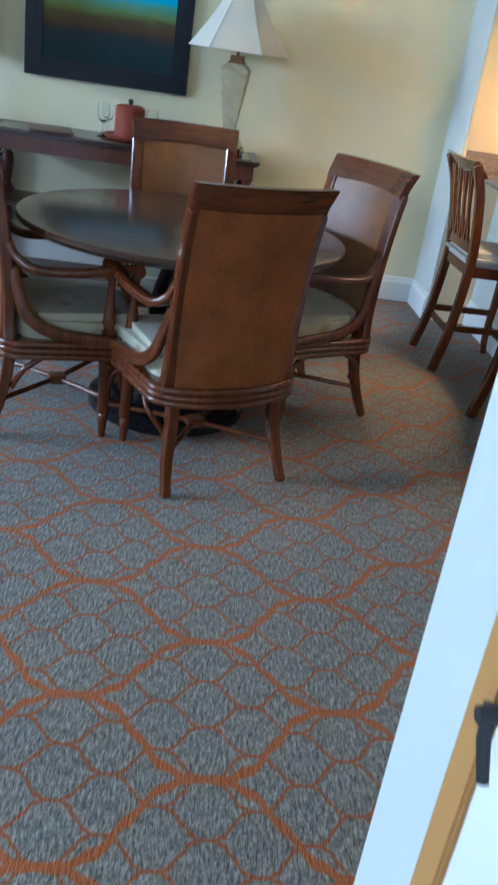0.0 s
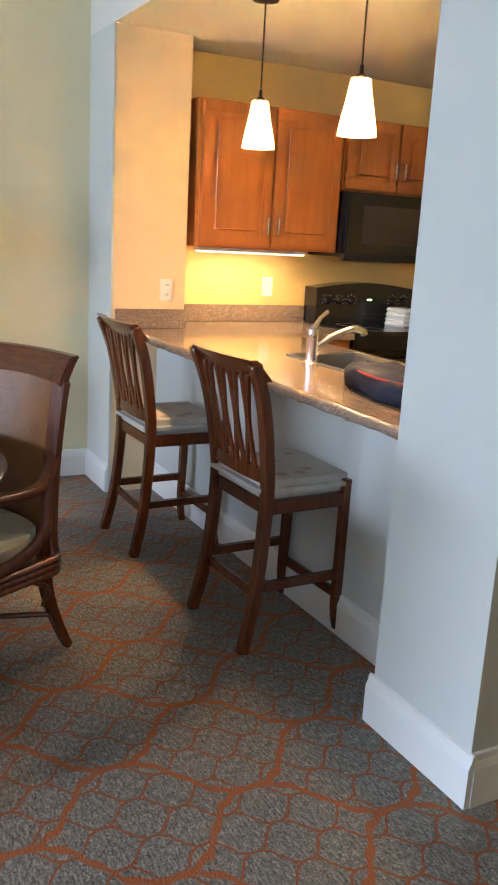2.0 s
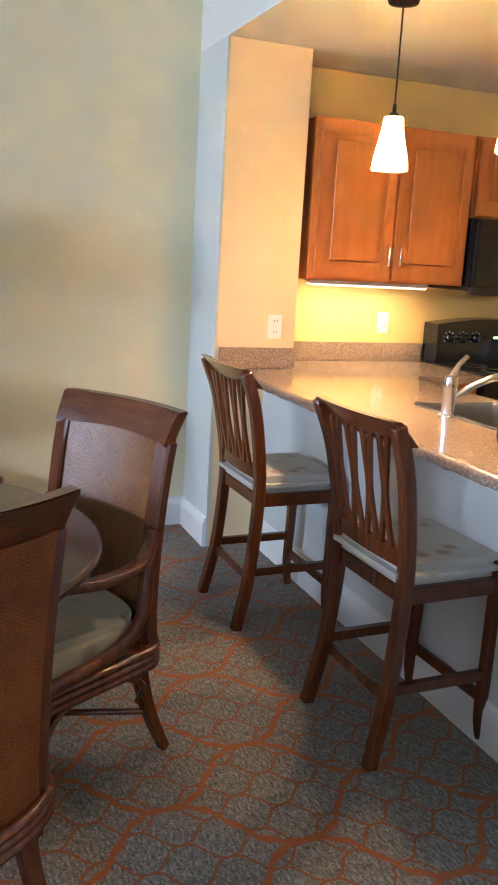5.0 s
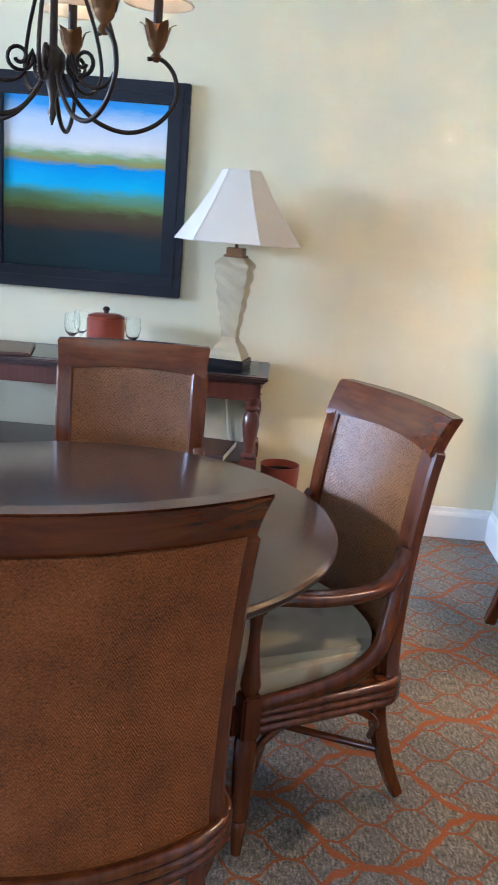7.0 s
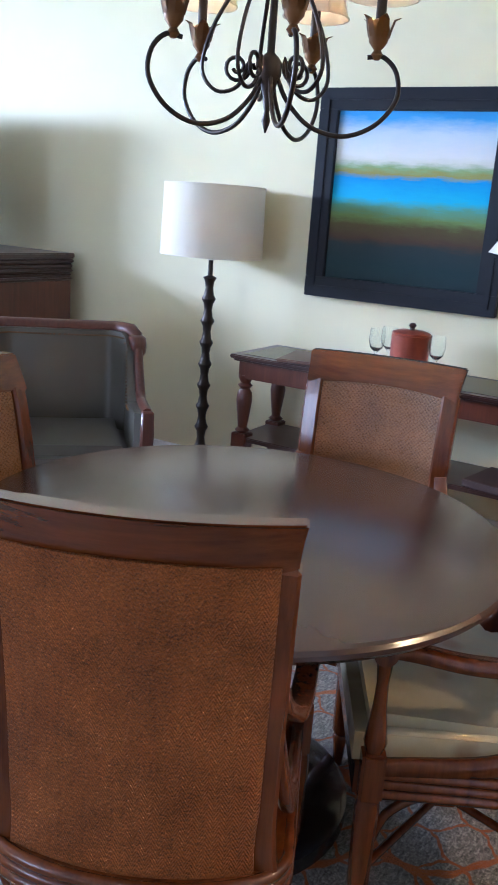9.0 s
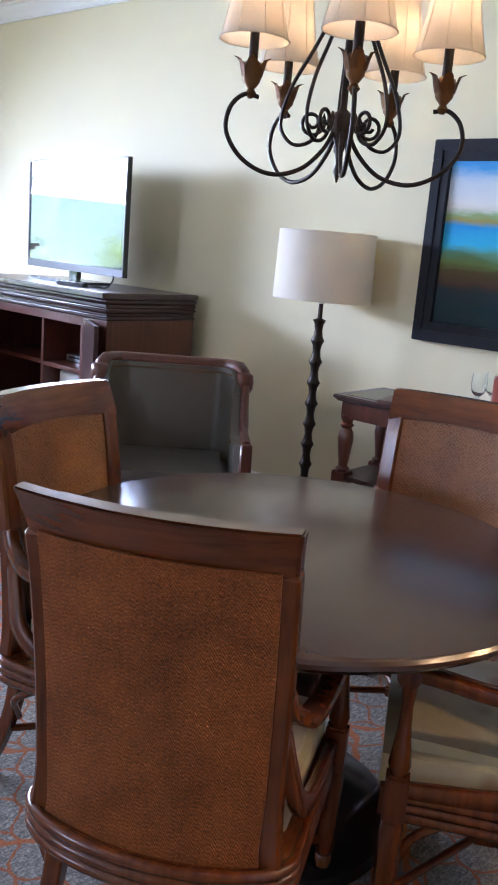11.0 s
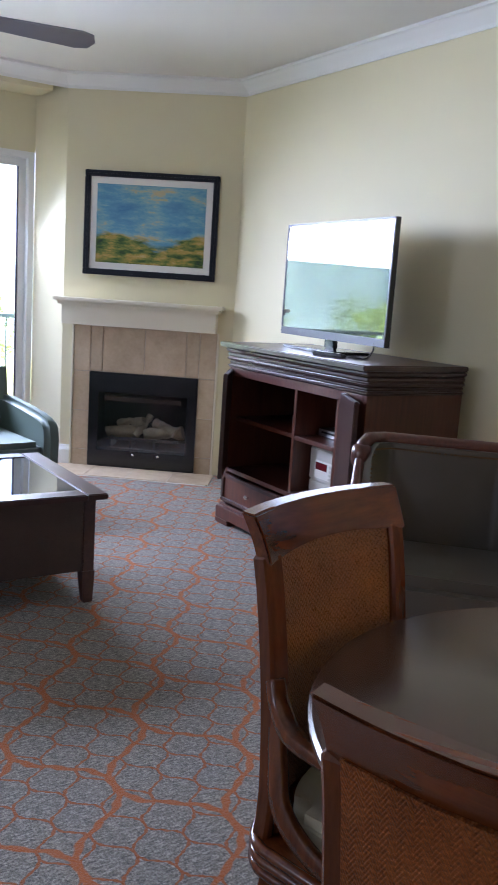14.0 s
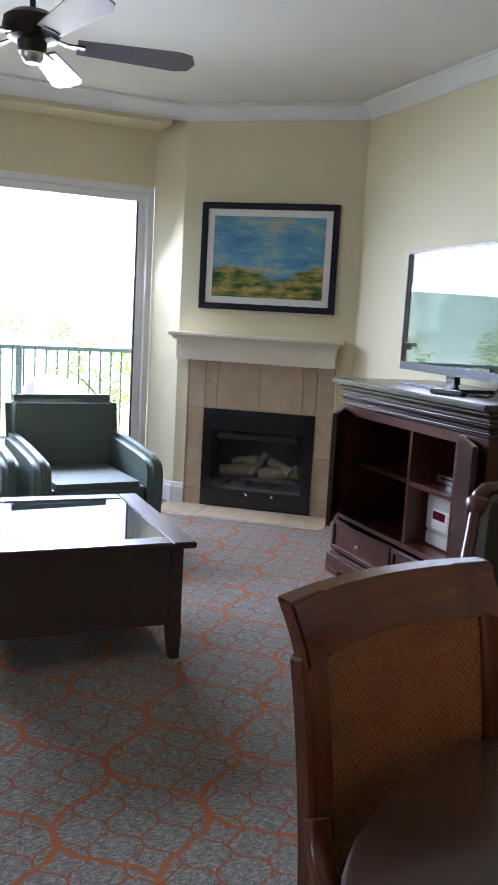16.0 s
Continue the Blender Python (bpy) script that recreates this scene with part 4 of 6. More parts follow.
# ---- console table and what stands on it ----
def console_table():
    t = root("console_table", "dark wooden console table with turned legs and a low shelf", "table", pose(-0.38, 5.165, 0, 0, 0, NORTH_TURN))
    hw, hd, top = 0.755, 0.222, 0.795
    tb = bmesh.new()
    box(tb, -hw, hw, -hd, hd, top - 0.018, top, 0.005)
    box(tb, -hw + 0.012, hw - 0.012, -hd + 0.012, hd - 0.012, top - 0.03, top - 0.018, 0.004)
    part("tabletop", tb, DARKWOOD, t)
    part("inlay", boxed(-hw + 0.05, hw - 0.05, -hd + 0.045, hd - 0.045, top - 0.001, top + 0.0015), BLACK, t, "glossy black inset top")
    ap = bmesh.new()
    for x0, x1, y0, y1 in ((-hw + 0.04, hw - 0.04, -hd + 0.03, -hd + 0.052), (-hw + 0.04, hw - 0.04, hd - 0.052, hd - 0.03), (-hw + 0.03, -hw + 0.052, -hd + 0.04, hd - 0.04), (hw - 0.052, hw - 0.03, -hd + 0.04, hd - 0.04)):
        box(ap, x0, x1, y0, y1, top - 0.11, top - 0.03, 0.003)
    part("apron", ap, REDWOOD, t)
    for sx in (-1, 1):
        for sy in (-1, 1):
            lg = lathe([(0.022, 0.0), (0.03, 0.02), (0.034, 0.05), (0.022, 0.075), (0.026, 0.085), (0.019, 0.105), (0.030, 0.125), (0.034, 0.20), (0.036, 0.26), (0.030, 0.30), (0.020, 0.32), (0.034, 0.335), (0.034, 0.352)], 16, m=pose(sx * (hw - 0.06), sy * (hd - 0.06), 0))
            box(lg, sx * (hw - 0.06) - 0.038, sx * (hw - 0.06) + 0.038, sy * (hd - 0.06) - 0.038, sy * (hd - 0.06) + 0.038, 0.35, 0.425, 0.004)
            lathe([(0.024, 0.424), (0.036, 0.436), (0.022, 0.450), (0.024, 0.47), (0.032, 0.53), (0.038, 0.58), (0.034, 0.615), (0.022, 0.635), (0.035, 0.65), (0.022, 0.662), (0.034, 0.685), (0.034, 0.70)], 18, lg, pose(sx * (hw - 0.06), sy * (hd - 0.06), 0))
            smooth(part("leg", lg, REDWOOD, t), 45)
    part("shelf", boxed(-hw + 0.03, hw - 0.03, -hd + 0.035, hd - 0.035, 0.385, 0.407, 0.004), DARKWOOD, t)
    return t


console_table()
CON_Z = 0.7965


def table_lamp():
    l = root("table_lamp", "ivory twisted table lamp with a white six-sided shade", "lamp", pose(0.190, 5.15, CON_Z, 0, 0, -10))
    part("plinth", boxed(-0.085, 0.085, -0.085, 0.085, 0, 0.045, 0.004), BLACK, l, "black square plinth")
    ft = bmesh.new()
    prof = [(0.075, 0.045), (0.072, 0.06), (0.064, 0.075), (0.058, 0.09), (0.040, 0.115), (0.030, 0.14)]
    rings = []
    for r, z in prof:
        rings.append([ft.verts.new((sx * r, sy * r, z)) for sx, sy in ((-1, -1), (1, -1), (1, 1), (-1, 1))])
    for a, b in zip(rings, rings[1:]):
        for i in range(4):
            ft.faces.new((a[i], a[(i + 1) % 4], b[(i + 1) % 4], b[i]))
    ft.faces.new(rings[0][::-1])
    ft.faces.new(rings[-1])
    part("foot", ft, CREAM, l)
    def body(u, v):
        z = 0.14 + v * 0.34
        r = 0.034 + 0.044 * min(v, 0.88) / 0.88 - 0.028 * (max(0, v - 0.88) / 0.12) ** 1.8
        a = 2 * math.pi * u
        sq = 1 / max(abs(math.cos(a)), abs(math.sin(a))) ** 0.85
        rr = r * sq * (1 + 0.11 * (abs(math.sin(2 * a + 17 * v)) - 0.7))
        return (rr * math.cos(a), rr * math.sin(a), z), (math.cos(a), math.sin(a), 0)
    smooth(part("body", sheet(body, 64, 96, 0.006), CREAM, l, "ivory spiral-carved body"), 60)
    part("neck", box(box(bmesh.new(), -0.045, 0.045, -0.045, 0.045, 0.478, 0.49, 0.003), -0.036, 0.036, -0.036, 0.036, 0.49, 0.52, 0.002), GILT, l, "gilt carved neck band")
    sb = bmesh.new()
    prof = [(0.276, 0.543), (0.234, 0.600), (0.188, 0.664), (0.142, 0.734), (0.103, 0.800), (0.083, 0.836)]
    corner = [radians(-56.5 + 60 * k) for k in range(6)]
    for off in (0.0, 0.003):
        rings = []
        for q, z in prof:
            ring = []
            for a, b in zip(corner, corner[1:] + corner[:1]):
                for f in (0, 0.25, 0.5, 0.75):
                    p0, p1 = Vector((math.cos(a), math.sin(a), 0)), Vector((math.cos(b), math.sin(b), 0))
                    p = p0.lerp(p1, f) * (q - off)
                    p *= 1 + 0.10 * f * (1 - f)
                    ring.append(sb.verts.new((p.x, p.y, z)))
            rings.append(ring)
        for lo, hi in zip(rings, rings[1:]):
            for i in range(24):
                sb.faces.new((lo[i], lo[(i + 1) % 24], hi[(i + 1) % 24], hi[i]))
    sh = smooth(part("shade", sb, LINEN, l, "white six-panelled cloth shade"), 25)
    for q, z in (prof[0], prof[-1]):
        part("piping", tube([(q * math.cos(a), q * math.sin(a), z) for a in corner], 0.003, 6, closed=True), LINEN, sh)
    for a in corner:
        part("seam", tube([((q + 0.001) * math.cos(a), (q + 0.001) * math.sin(a), z) for q, z in prof], 0.0016, 5), LINEN, sh)
    smooth(part("harp", tube([(0.0, 0, 0.52), (0, 0, 0.70)], 0.008, 8), GILT, l))
    return l


table_lamp()


def ice_bucket():
    b = root("ice_bucket", "oxblood ice bucket with a lid on a round tray", "ice bucket", pose(-0.375, 5.20, CON_Z))
    smooth(part("tray", lathe([(0.10, 0), (0.135, 0.004), (0.145, 0.022), (0.140, 0.024), (0.128, 0.010), (0.001, 0.009)], 32), TERRACOTTA, b), 40)
    smooth(part("body", lathe([(0.082, 0.0095), (0.084, 0.02), (0.085, 0.16), (0.087, 0.165), (0.080, 0.168), (0.079, 0.15)], 32), TERRACOTTA, b), 40)
    lid = part("lid", lathe([(0.080, 0.166), (0.083, 0.175), (0.060, 0.184), (0.001, 0.187)], 32), TERRACOTTA, b)
    smooth(lid, 40)
    smooth(part("knob", lathe([(0.012, 0.186), (0.010, 0.195), (0.018, 0.205), (0.010, 0.216), (0.001, 0.217)], 14), DARKWOOD, lid), 50)
    return b


ice_bucket()


def wine_glass(x, y, seed):
    g = root("wine_glass", "clear stemmed wine glass standing by the ice bucket", "glass", pose(x, y, CON_Z), "wine glasses on the console")
    prof = [(0.034, 0.0), (0.034, 0.003), (0.006, 0.010), (0.004, 0.06), (0.007, 0.072), (0.028, 0.092), (0.036, 0.125), (0.033, 0.165), (0.031, 0.178), (0.030, 0.178), (0.032, 0.160), (0.034, 0.125), (0.026, 0.094), (0.002, 0.078)]
    ob = smooth(part("bowl", lathe(prof, 22), GLASS, g), 60)
    ob.visible_shadow = False


for x, y in ((-0.520, 5.17), (-0.250, 5.19), (-0.505, 5.275)):
    wine_glass(x, y, 0)
fo = root("folder", "closed brown leather guest folder lying on the console", "folder", pose(-0.80, 5.10, CON_Z, 0, 0, 12))
part("cover", boxed(-0.12, 0.12, -0.15, 0.15, 0, 0.014, 0.004), surface("brown folder leather", (0.10, 0.045, 0.03), 0.4), fo)
part("paper", boxed(-0.112, 0.116, -0.143, 0.143, 0.004, 0.011), PLASTIC, fo)
bk = root("book", "dark closed book lying on the console's low shelf", "book", pose(0.12, 5.12, 0.4075, 0, 0, -8))
part("cover", boxed(-0.11, 0.11, -0.14, 0.14, 0, 0.03, 0.003), surface("dark book cloth", (0.05, 0.025, 0.02), 0.6), bk)
part("pages", boxed(-0.106, 0.112, -0.135, 0.135, 0.004, 0.026), PLASTIC, bk)
wbk = root("wastebasket", "oxblood round wastebasket standing by the wall", "wastebasket", pose(0.462, 5.20, 0))
smooth(part("bin", lathe([(0.075, 0.002), (0.078, 0.0), (0.090, 0.352), (0.092, 0.358), (0.087, 0.358), (0.084, 0.34), (0.073, 0.01)], 32), TERRACOTTA, wbk), 40)
smooth(part("liner", lathe([(0.0825, 0.325), (0.072, 0.012), (0.001, 0.012)], 24, close=False), MATBLACK, wbk))


def outlet(m, label="white electrical socket plate", dark=True):
    o = root("socket", label, "socket", m, kind="")
    part("plate", boxed(-0.036, 0.036, -0.007, 0, -0.058, 0.058, 0.003), PLASTIC, o)
    for z in (-0.026, 0.026):
        f = part("outlet", boxed(-0.017, 0.017, -0.010, -0.005, z - 0.014, z + 0.014, 0.003), PLASTIC, o)
        for x in (-0.007, 0.007):
            part("slot", boxed(x - 0.0016, x + 0.0016, -0.0108, -0.009, z - 0.003, z + 0.007), MATBLACK, f)
    return o


outlet(pose(0.30, north_y(0.30) - 0.001, 0.36, 0, 0, NORTH_TURN))
outlet(pose(1.83, 5.039, 1.115))
outlet(pose(2.63, KIT_Y - 0.001, 1.125))
smooth(part("cable", tube(curve_pts([(0.18, 5.30, CON_Z), (0.17, 5.395, 0.77), (0.18, 5.397, 0.55), (0.22, 5.396, 0.36), (0.30, 5.395, 0.345)], 6), 0.003, 6), PLASTIC, tagged(new("lamp_cord"), "thin white lamp cord hanging behind the console", "cable")))


# ---- floor lamp ----
def floor_lamp():
    l = root("floor_lamp", "floor lamp with a bamboo-turned black stem and ivory drum shade", "lamp", pose(-1.385, 5.11, 0))
    smooth(part("base", lathe([(0.13, 0), (0.135, 0.012), (0.12, 0.024), (0.04, 0.032), (0.025, 0.05)], 32), IRON, l), 40)
    prof = [(0.020, 0.045)]
    for k in range(10):
        z = 0.05 + k * 0.106
        prof += [(0.034, z + 0.004), (0.024, z + 0.022), (0.019, z + 0.055), (0.023, z + 0.085), (0.033, z + 0.104)]
    prof += [(0.012, 1.118), (0.011, 1.20)]
    smooth(part("stem", lathe(prof, 20), IRON, l, "black turned bamboo-like stem"), 50)
    sh = bmesh.new()
    lathe([(0.243, 1.208), (0.236, 1.532)], 48, sh, close=False)
    lathe([(0.241, 1.208), (0.234, 1.532)], 48, sh, close=False)
    shade = smooth(part("shade", sh, LINEN, l, "ivory drum shade"), 60)
    for r, z in ((0.242, 1.209), (0.235, 1.531)):
        part("rim", tube([(r * math.cos(a), r * math.sin(a), z) for a in [2 * math.pi * i / 40 for i in range(40)]], 0.003, 6, closed=True), LINEN, shade)
    smooth(part("socket", lathe([(0.018, 1.19), (0.02, 1.26), (0.03, 1.30), (0.034, 1.34), (0.02, 1.37)], 14), PLASTIC, l))
    return l


floor_lamp()

# ---- chandelier ----
CH = (-0.137, 3.456, -0.015)


def chandelier():
    c = root("chandelier", "bronzed iron five-arm chandelier with cream bulb shades", "chandelier", pose(CH[0], CH[1], CH[2]))
    smooth(part("stem", lathe([(0.008, 2.05), (0.012, 2.12), (0.007, 2.16), (0.006, 2.915), (0.055, 2.930), (0.062, 2.964)], 16), IRON, c))
    smooth(part("hub", lathe([(0.002, 1.615), (0.010, 1.64), (0.006, 1.66), (0.011, 1.69), (0.020, 1.725), (0.027, 1.738), (0.027, 1.765), (0.020, 1.775), (0.009, 1.785), (0.008, 2.06)], 20), IRON, c), 50)
    for k in range(5):
        ang = -49 + 72 * k
        arm_m = pose(0, 0, 0, 0, 0, ang)
        pts = curve_pts([(0.018, 0, 1.735), (0.045, 0, 1.685), (0.10, 0, 1.635), (0.175, 0, 1.618), (0.245, 0, 1.645), (0.287, 0, 1.70), (0.282, 0, 1.755), (0.250, 0, 1.787), (0.215, 0, 1.785)], 5)
        arm = part("arm", tube([arm_m @ p for p in pts], 0.0055, 7), IRON, c)
        smooth(arm, 60)
        scroll = [(0.075 + 0.034 * (1 - t * 0.75) * math.cos(9.5 * t + 2.6), 0, 1.752 + 0.034 * (1 - t * 0.75) * math.sin(9.5 * t + 2.6)) for t in [i / 22 for i in range(23)]]
        rod = curve_pts([scroll[0], (0.070, 0, 1.712), (0.12, 0, 1.700), (0.155, 0, 1.745), (0.135, 0, 1.83), (0.085, 0, 1.92), (0.045, 0, 2.0), (0.014, 0, 2.08)], 5)
        turn2 = pose(0, 0, 0, 0, 0, ang + 36)
        smooth(part("scroll", tube([turn2 @ Vector(p) for p in scroll[::-1]] + [turn2 @ p for p in rod[1:]], 0.0048, 6), IRON, c), 60)
        cup_m = pose(0, 0, 0, 0, 0, ang) @ pose(0.235, 0, 0)
        cup = part("cup", lathe([(0.006, 1.780), (0.014, 1.79), (0.008, 1.80), (0.02, 1.815), (0.024, 1.84), (0.018, 1.858), (0.012, 1.862)], 14, m=cup_m), GILT, c, "gilt leaf candle cup")
        smooth(cup, 50)
        for q in range(5):
            a = 2 * math.pi * q / 5
            lf = bmesh.new()
            prof = [(0.020, 1.825, 0.012), (0.025, 1.845, 0.014), (0.030, 1.860, 0.011), (0.042, 1.866, 0.002)]
            v = []
            for r, z, w in prof:
                d, s = Vector((math.cos(a), math.sin(a), 0)), Vector((-math.sin(a), math.cos(a), 0))
                v.append([lf.verts.new(cup_m @ (d * r + s * w + Vector((0, 0, z)))), lf.verts.new(cup_m @ (d * (r + 0.004) + Vector((0, 0, z)))), lf.verts.new(cup_m @ (d * r - s * w + Vector((0, 0, z))))])
            for p, q2 in zip(v, v[1:]):
                lf.faces.new((p[0], p[1], q2[1], q2[0]))
                lf.faces.new((p[1], p[2], q2[2], q2[1]))
            bmesh.ops.solidify(lf, geom=lf.faces[:], thickness=0.0015)
            part("leaf", lf, GILT, cup)
        smooth(part("candle", lathe([(0.011, 1.858), (0.011, 1.955), (0.006, 1.957)], 12, m=cup_m), IRON, c), 50)
        smooth(part("bulb", lathe([(0.008, 1.957), (0.017, 1.985), (0.014, 2.02), (0.003, 2.045)], 12, m=cup_m), BULB, c), 60)
        sh = bmesh.new()
        for off in (0.0, -0.0015):
            lathe([(0.080 + off, 1.905), (0.072 + off, 1.935), (0.060 + off, 1.99), (0.051 + off, 2.05), (0.047 + off, 2.10)], 28, sh, cup_m, close=False)
        shade = smooth(part("shade", sh, SILK, c, "cream cloth bulb shade"), 60)
        for r, z in ((0.0805, 1.906), (0.0475, 2.099)):
            part("trim", tube([cup_m @ Vector((r * math.cos(a), r * math.sin(a), z)) for a in [2 * math.pi * i / 28 for i in range(28)]], 0.0022, 5, closed=True), SILK, shade)
        for q in range(8):
            a = 2 * math.pi * q / 8
            part("rib", tube([cup_m @ Vector((r * math.cos(a), r * math.sin(a), z)) for r, z in ((0.081, 1.906), (0.0728, 1.935), (0.0608, 1.99), (0.0518, 2.05), (0.0475, 2.10))], 0.0014, 4), SILK, shade)
        lamp("chandelier_bulb", "POINT", pose(*CH) @ cup_m @ pose(0, 0, 2.0), BULB_W, (1.0, 0.78, 0.52), 0.018)
    return c


BULB = glow_material("warm bulb", (1.0, 0.78, 0.5), 1.2)
BULB_W = 0.20
chandelier()


# ---- television and its cabinet ----
def media_cabinet():
    c = root("media_cabinet", "dark cherry media cabinet with its doors swung open", "cabinet", pose(-3.08, 4.93, 0, 0, 0, -1.0))
    hw, hd, top = 0.66, 0.335, 1.135
    ttop = part("top", boxed(-hw - 0.045, hw + 0.030, -hd - 0.03, hd, top - 0.028, top, 0.006), DARKWOOD, c, "dark polished top")
    for k, (o, z0, z1) in enumerate(((0.026, 0.030, 0.055), (0.016, 0.055, 0.085), (0.020, 0.085, 0.105), (0.008, 0.105, 0.128), (0.014, 0.128, 0.150))):
        smooth(part("moulding", boxed(-hw - o, hw + o, -hd - o + 0.03, hd, top - z1, top - z0, 0.008, seg=3), DARKWOOD, ttop), 50)
    for nm, x0, x1, y0, y1, z0, z1 in (("side_panel", -hw, -hw + 0.03, -hd + 0.03, hd, 0.13, top - 0.15), ("side_panel", hw - 0.03, hw, -hd + 0.03, hd, 0.13, top - 0.15), ("back_panel", -hw + 0.03, hw - 0.03, hd - 0.02, hd, 0.13, top - 0.15), ("bottom_panel", -hw + 0.03, hw - 0.03, -hd + 0.03, hd - 0.02, 0.335, 0.36), ("top_rail", -hw + 0.03, hw - 0.03, -hd + 0.03, -hd + 0.05, 0.935, 0.985)):
        part(nm, boxed(x0, x1, y0, y1, z0, z1, 0.002), REDWOOD, c)
    part("divider", boxed(0.02, 0.045, -hd + 0.05, hd - 0.02, 0.36, 0.985, 0.002), REDWOOD, c)
    part("shelf", boxed(-hw + 0.03, 0.02, -hd + 0.07, hd - 0.02, 0.655, 0.68, 0.003), REDWOOD, c)
    part("shelf", boxed(0.045, 0.40, -hd + 0.05, hd - 0.02, 0.655, 0.68, 0.003), REDWOOD, c)
    part("pilaster", boxed(0.40, 0.425, -hd + 0.05, hd - 0.02, 0.36, 0.985, 0.002), REDWOOD, c)
    part("inner_back", boxed(0.425, hw - 0.03, -hd + 0.045, -hd + 0.06, 0.36, 0.985), REDWOOD, c)
    for side in (-1, 1):
        d = boxed(-0.012, 0.012, -0.40, 0, 0.365, 0.975, 0.004)
        door = part("door", d, DARKWOOD, c, "open cabinet door")
        door.matrix_local = pose(-hw + 0.012, -hd + 0.03, 0, 0, 0, 55) if side < 0 else pose(0.44, -hd + 0.05, 0, 0, 0, 62)
    for x0, x1 in ((-hw + 0.02, -0.005), (0.005, hw - 0.02)):
        dr = bmesh.new()
        y = -hd + 0.03
        box(dr, x0, x1, y - 0.02, y, 0.15, 0.325, 0.004)
        drw = part("drawer", dr, REDWOOD, c)
        fr = bmesh.new()
        for a, b, z0, z1 in ((x0, x1, 0.15, 0.175), (x0, x1, 0.30, 0.325), (x0, x0 + 0.03, 0.175, 0.30), (x1 - 0.03, x1, 0.175, 0.30)):
            box(fr, a + 0.001, b - 0.001, y - 0.030, y - 0.018, z0 + 0.001, z1 - 0.001, 0.003)
        part("drawer_frame", fr, DARKWOOD, drw)
        smooth(part("knob", lathe([(0.006, 0), (0.006, 0.012), (0.014, 0.02), (0.011, 0.028), (0.001, 0.03)], 12, m=pose((x0 + x1) / 2, y - 0.02, 0.237, 90)), CHROME, drw))
    pl = bmesh.new()
    box(pl, -hw - 0.03, hw + 0.03, -hd, hd, 0.035, 0.11, 0.004)
    box(pl, -hw - 0.012, hw + 0.012, -hd + 0.015, hd, 0.11, 0.13, 0.005)
    box(pl, -hw - 0.03, -hw + 0.12, -hd, hd, 0, 0.035, 0.004)
    box(pl, hw - 0.12, hw + 0.03, -hd, hd, 0, 0.035, 0.004)
    part("plinth", pl, REDWOOD, c, "bracket-footed plinth")
    return c


media_cabinet()
CAB = pose(-3.08, 4.93, 0, 0, 0, -1.0)
dvd = root("disc_player", "slim silver disc player lying on the cabinet shelf", "player", CAB @ pose(0.23, -0.02, 0.6805))
part("case", boxed(-0.15, 0.15, -0.12, 0.12, 0, 0.045, 0.004), MATBLACK, dvd)
part("front", boxed(-0.15, 0.15, -0.127, -0.119, 0.004, 0.042, 0.002), STEEL, dvd, "silver front")
part("slot", boxed(-0.12, 0.03, -0.129, -0.126, 0.022, 0.032), MATBLACK, dvd)
for x in (0.06, 0.085, 0.11):
    part("button", boxed(x - 0.006, x + 0.006, -0.130, -0.126, 0.012, 0.02), CHROME, dvd)
safe = root("safe", "small cream hotel safe with keypad inside the cabinet", "safe", CAB @ pose(0.225, -0.03, 0.3605))
SAFE = surface("cream enamel", (0.62, 0.60, 0.54), 0.4)
part("body", boxed(-0.16, 0.16, -0.14, 0.17, 0, 0.27, 0.008), SAFE, safe)
sd = part("door", boxed(-0.15, 0.15, -0.158, -0.139, 0.085, 0.262, 0.006), SAFE, safe)
part("panel", boxed(-0.09, 0.13, -0.168, -0.156, 0.10, 0.20, 0.005), PLASTIC, sd)
part("display", boxed(-0.075, 0.025, -0.171, -0.166, 0.15, 0.19), surface("dark red display", (0.12, 0.01, 0.015), 0.2), sd)
for i in range(3):
    for j in range(4):
        part("key", boxed(0.045 + i * 0.026, 0.063 + i * 0.026, -0.172, -0.166, 0.106 + j * 0.022, 0.121 + j * 0.022, 0.002, seg=1), SAFE, sd)
part("drawer", boxed(-0.15, 0.15, -0.154, -0.139, 0.01, 0.078, 0.005), SAFE, safe)


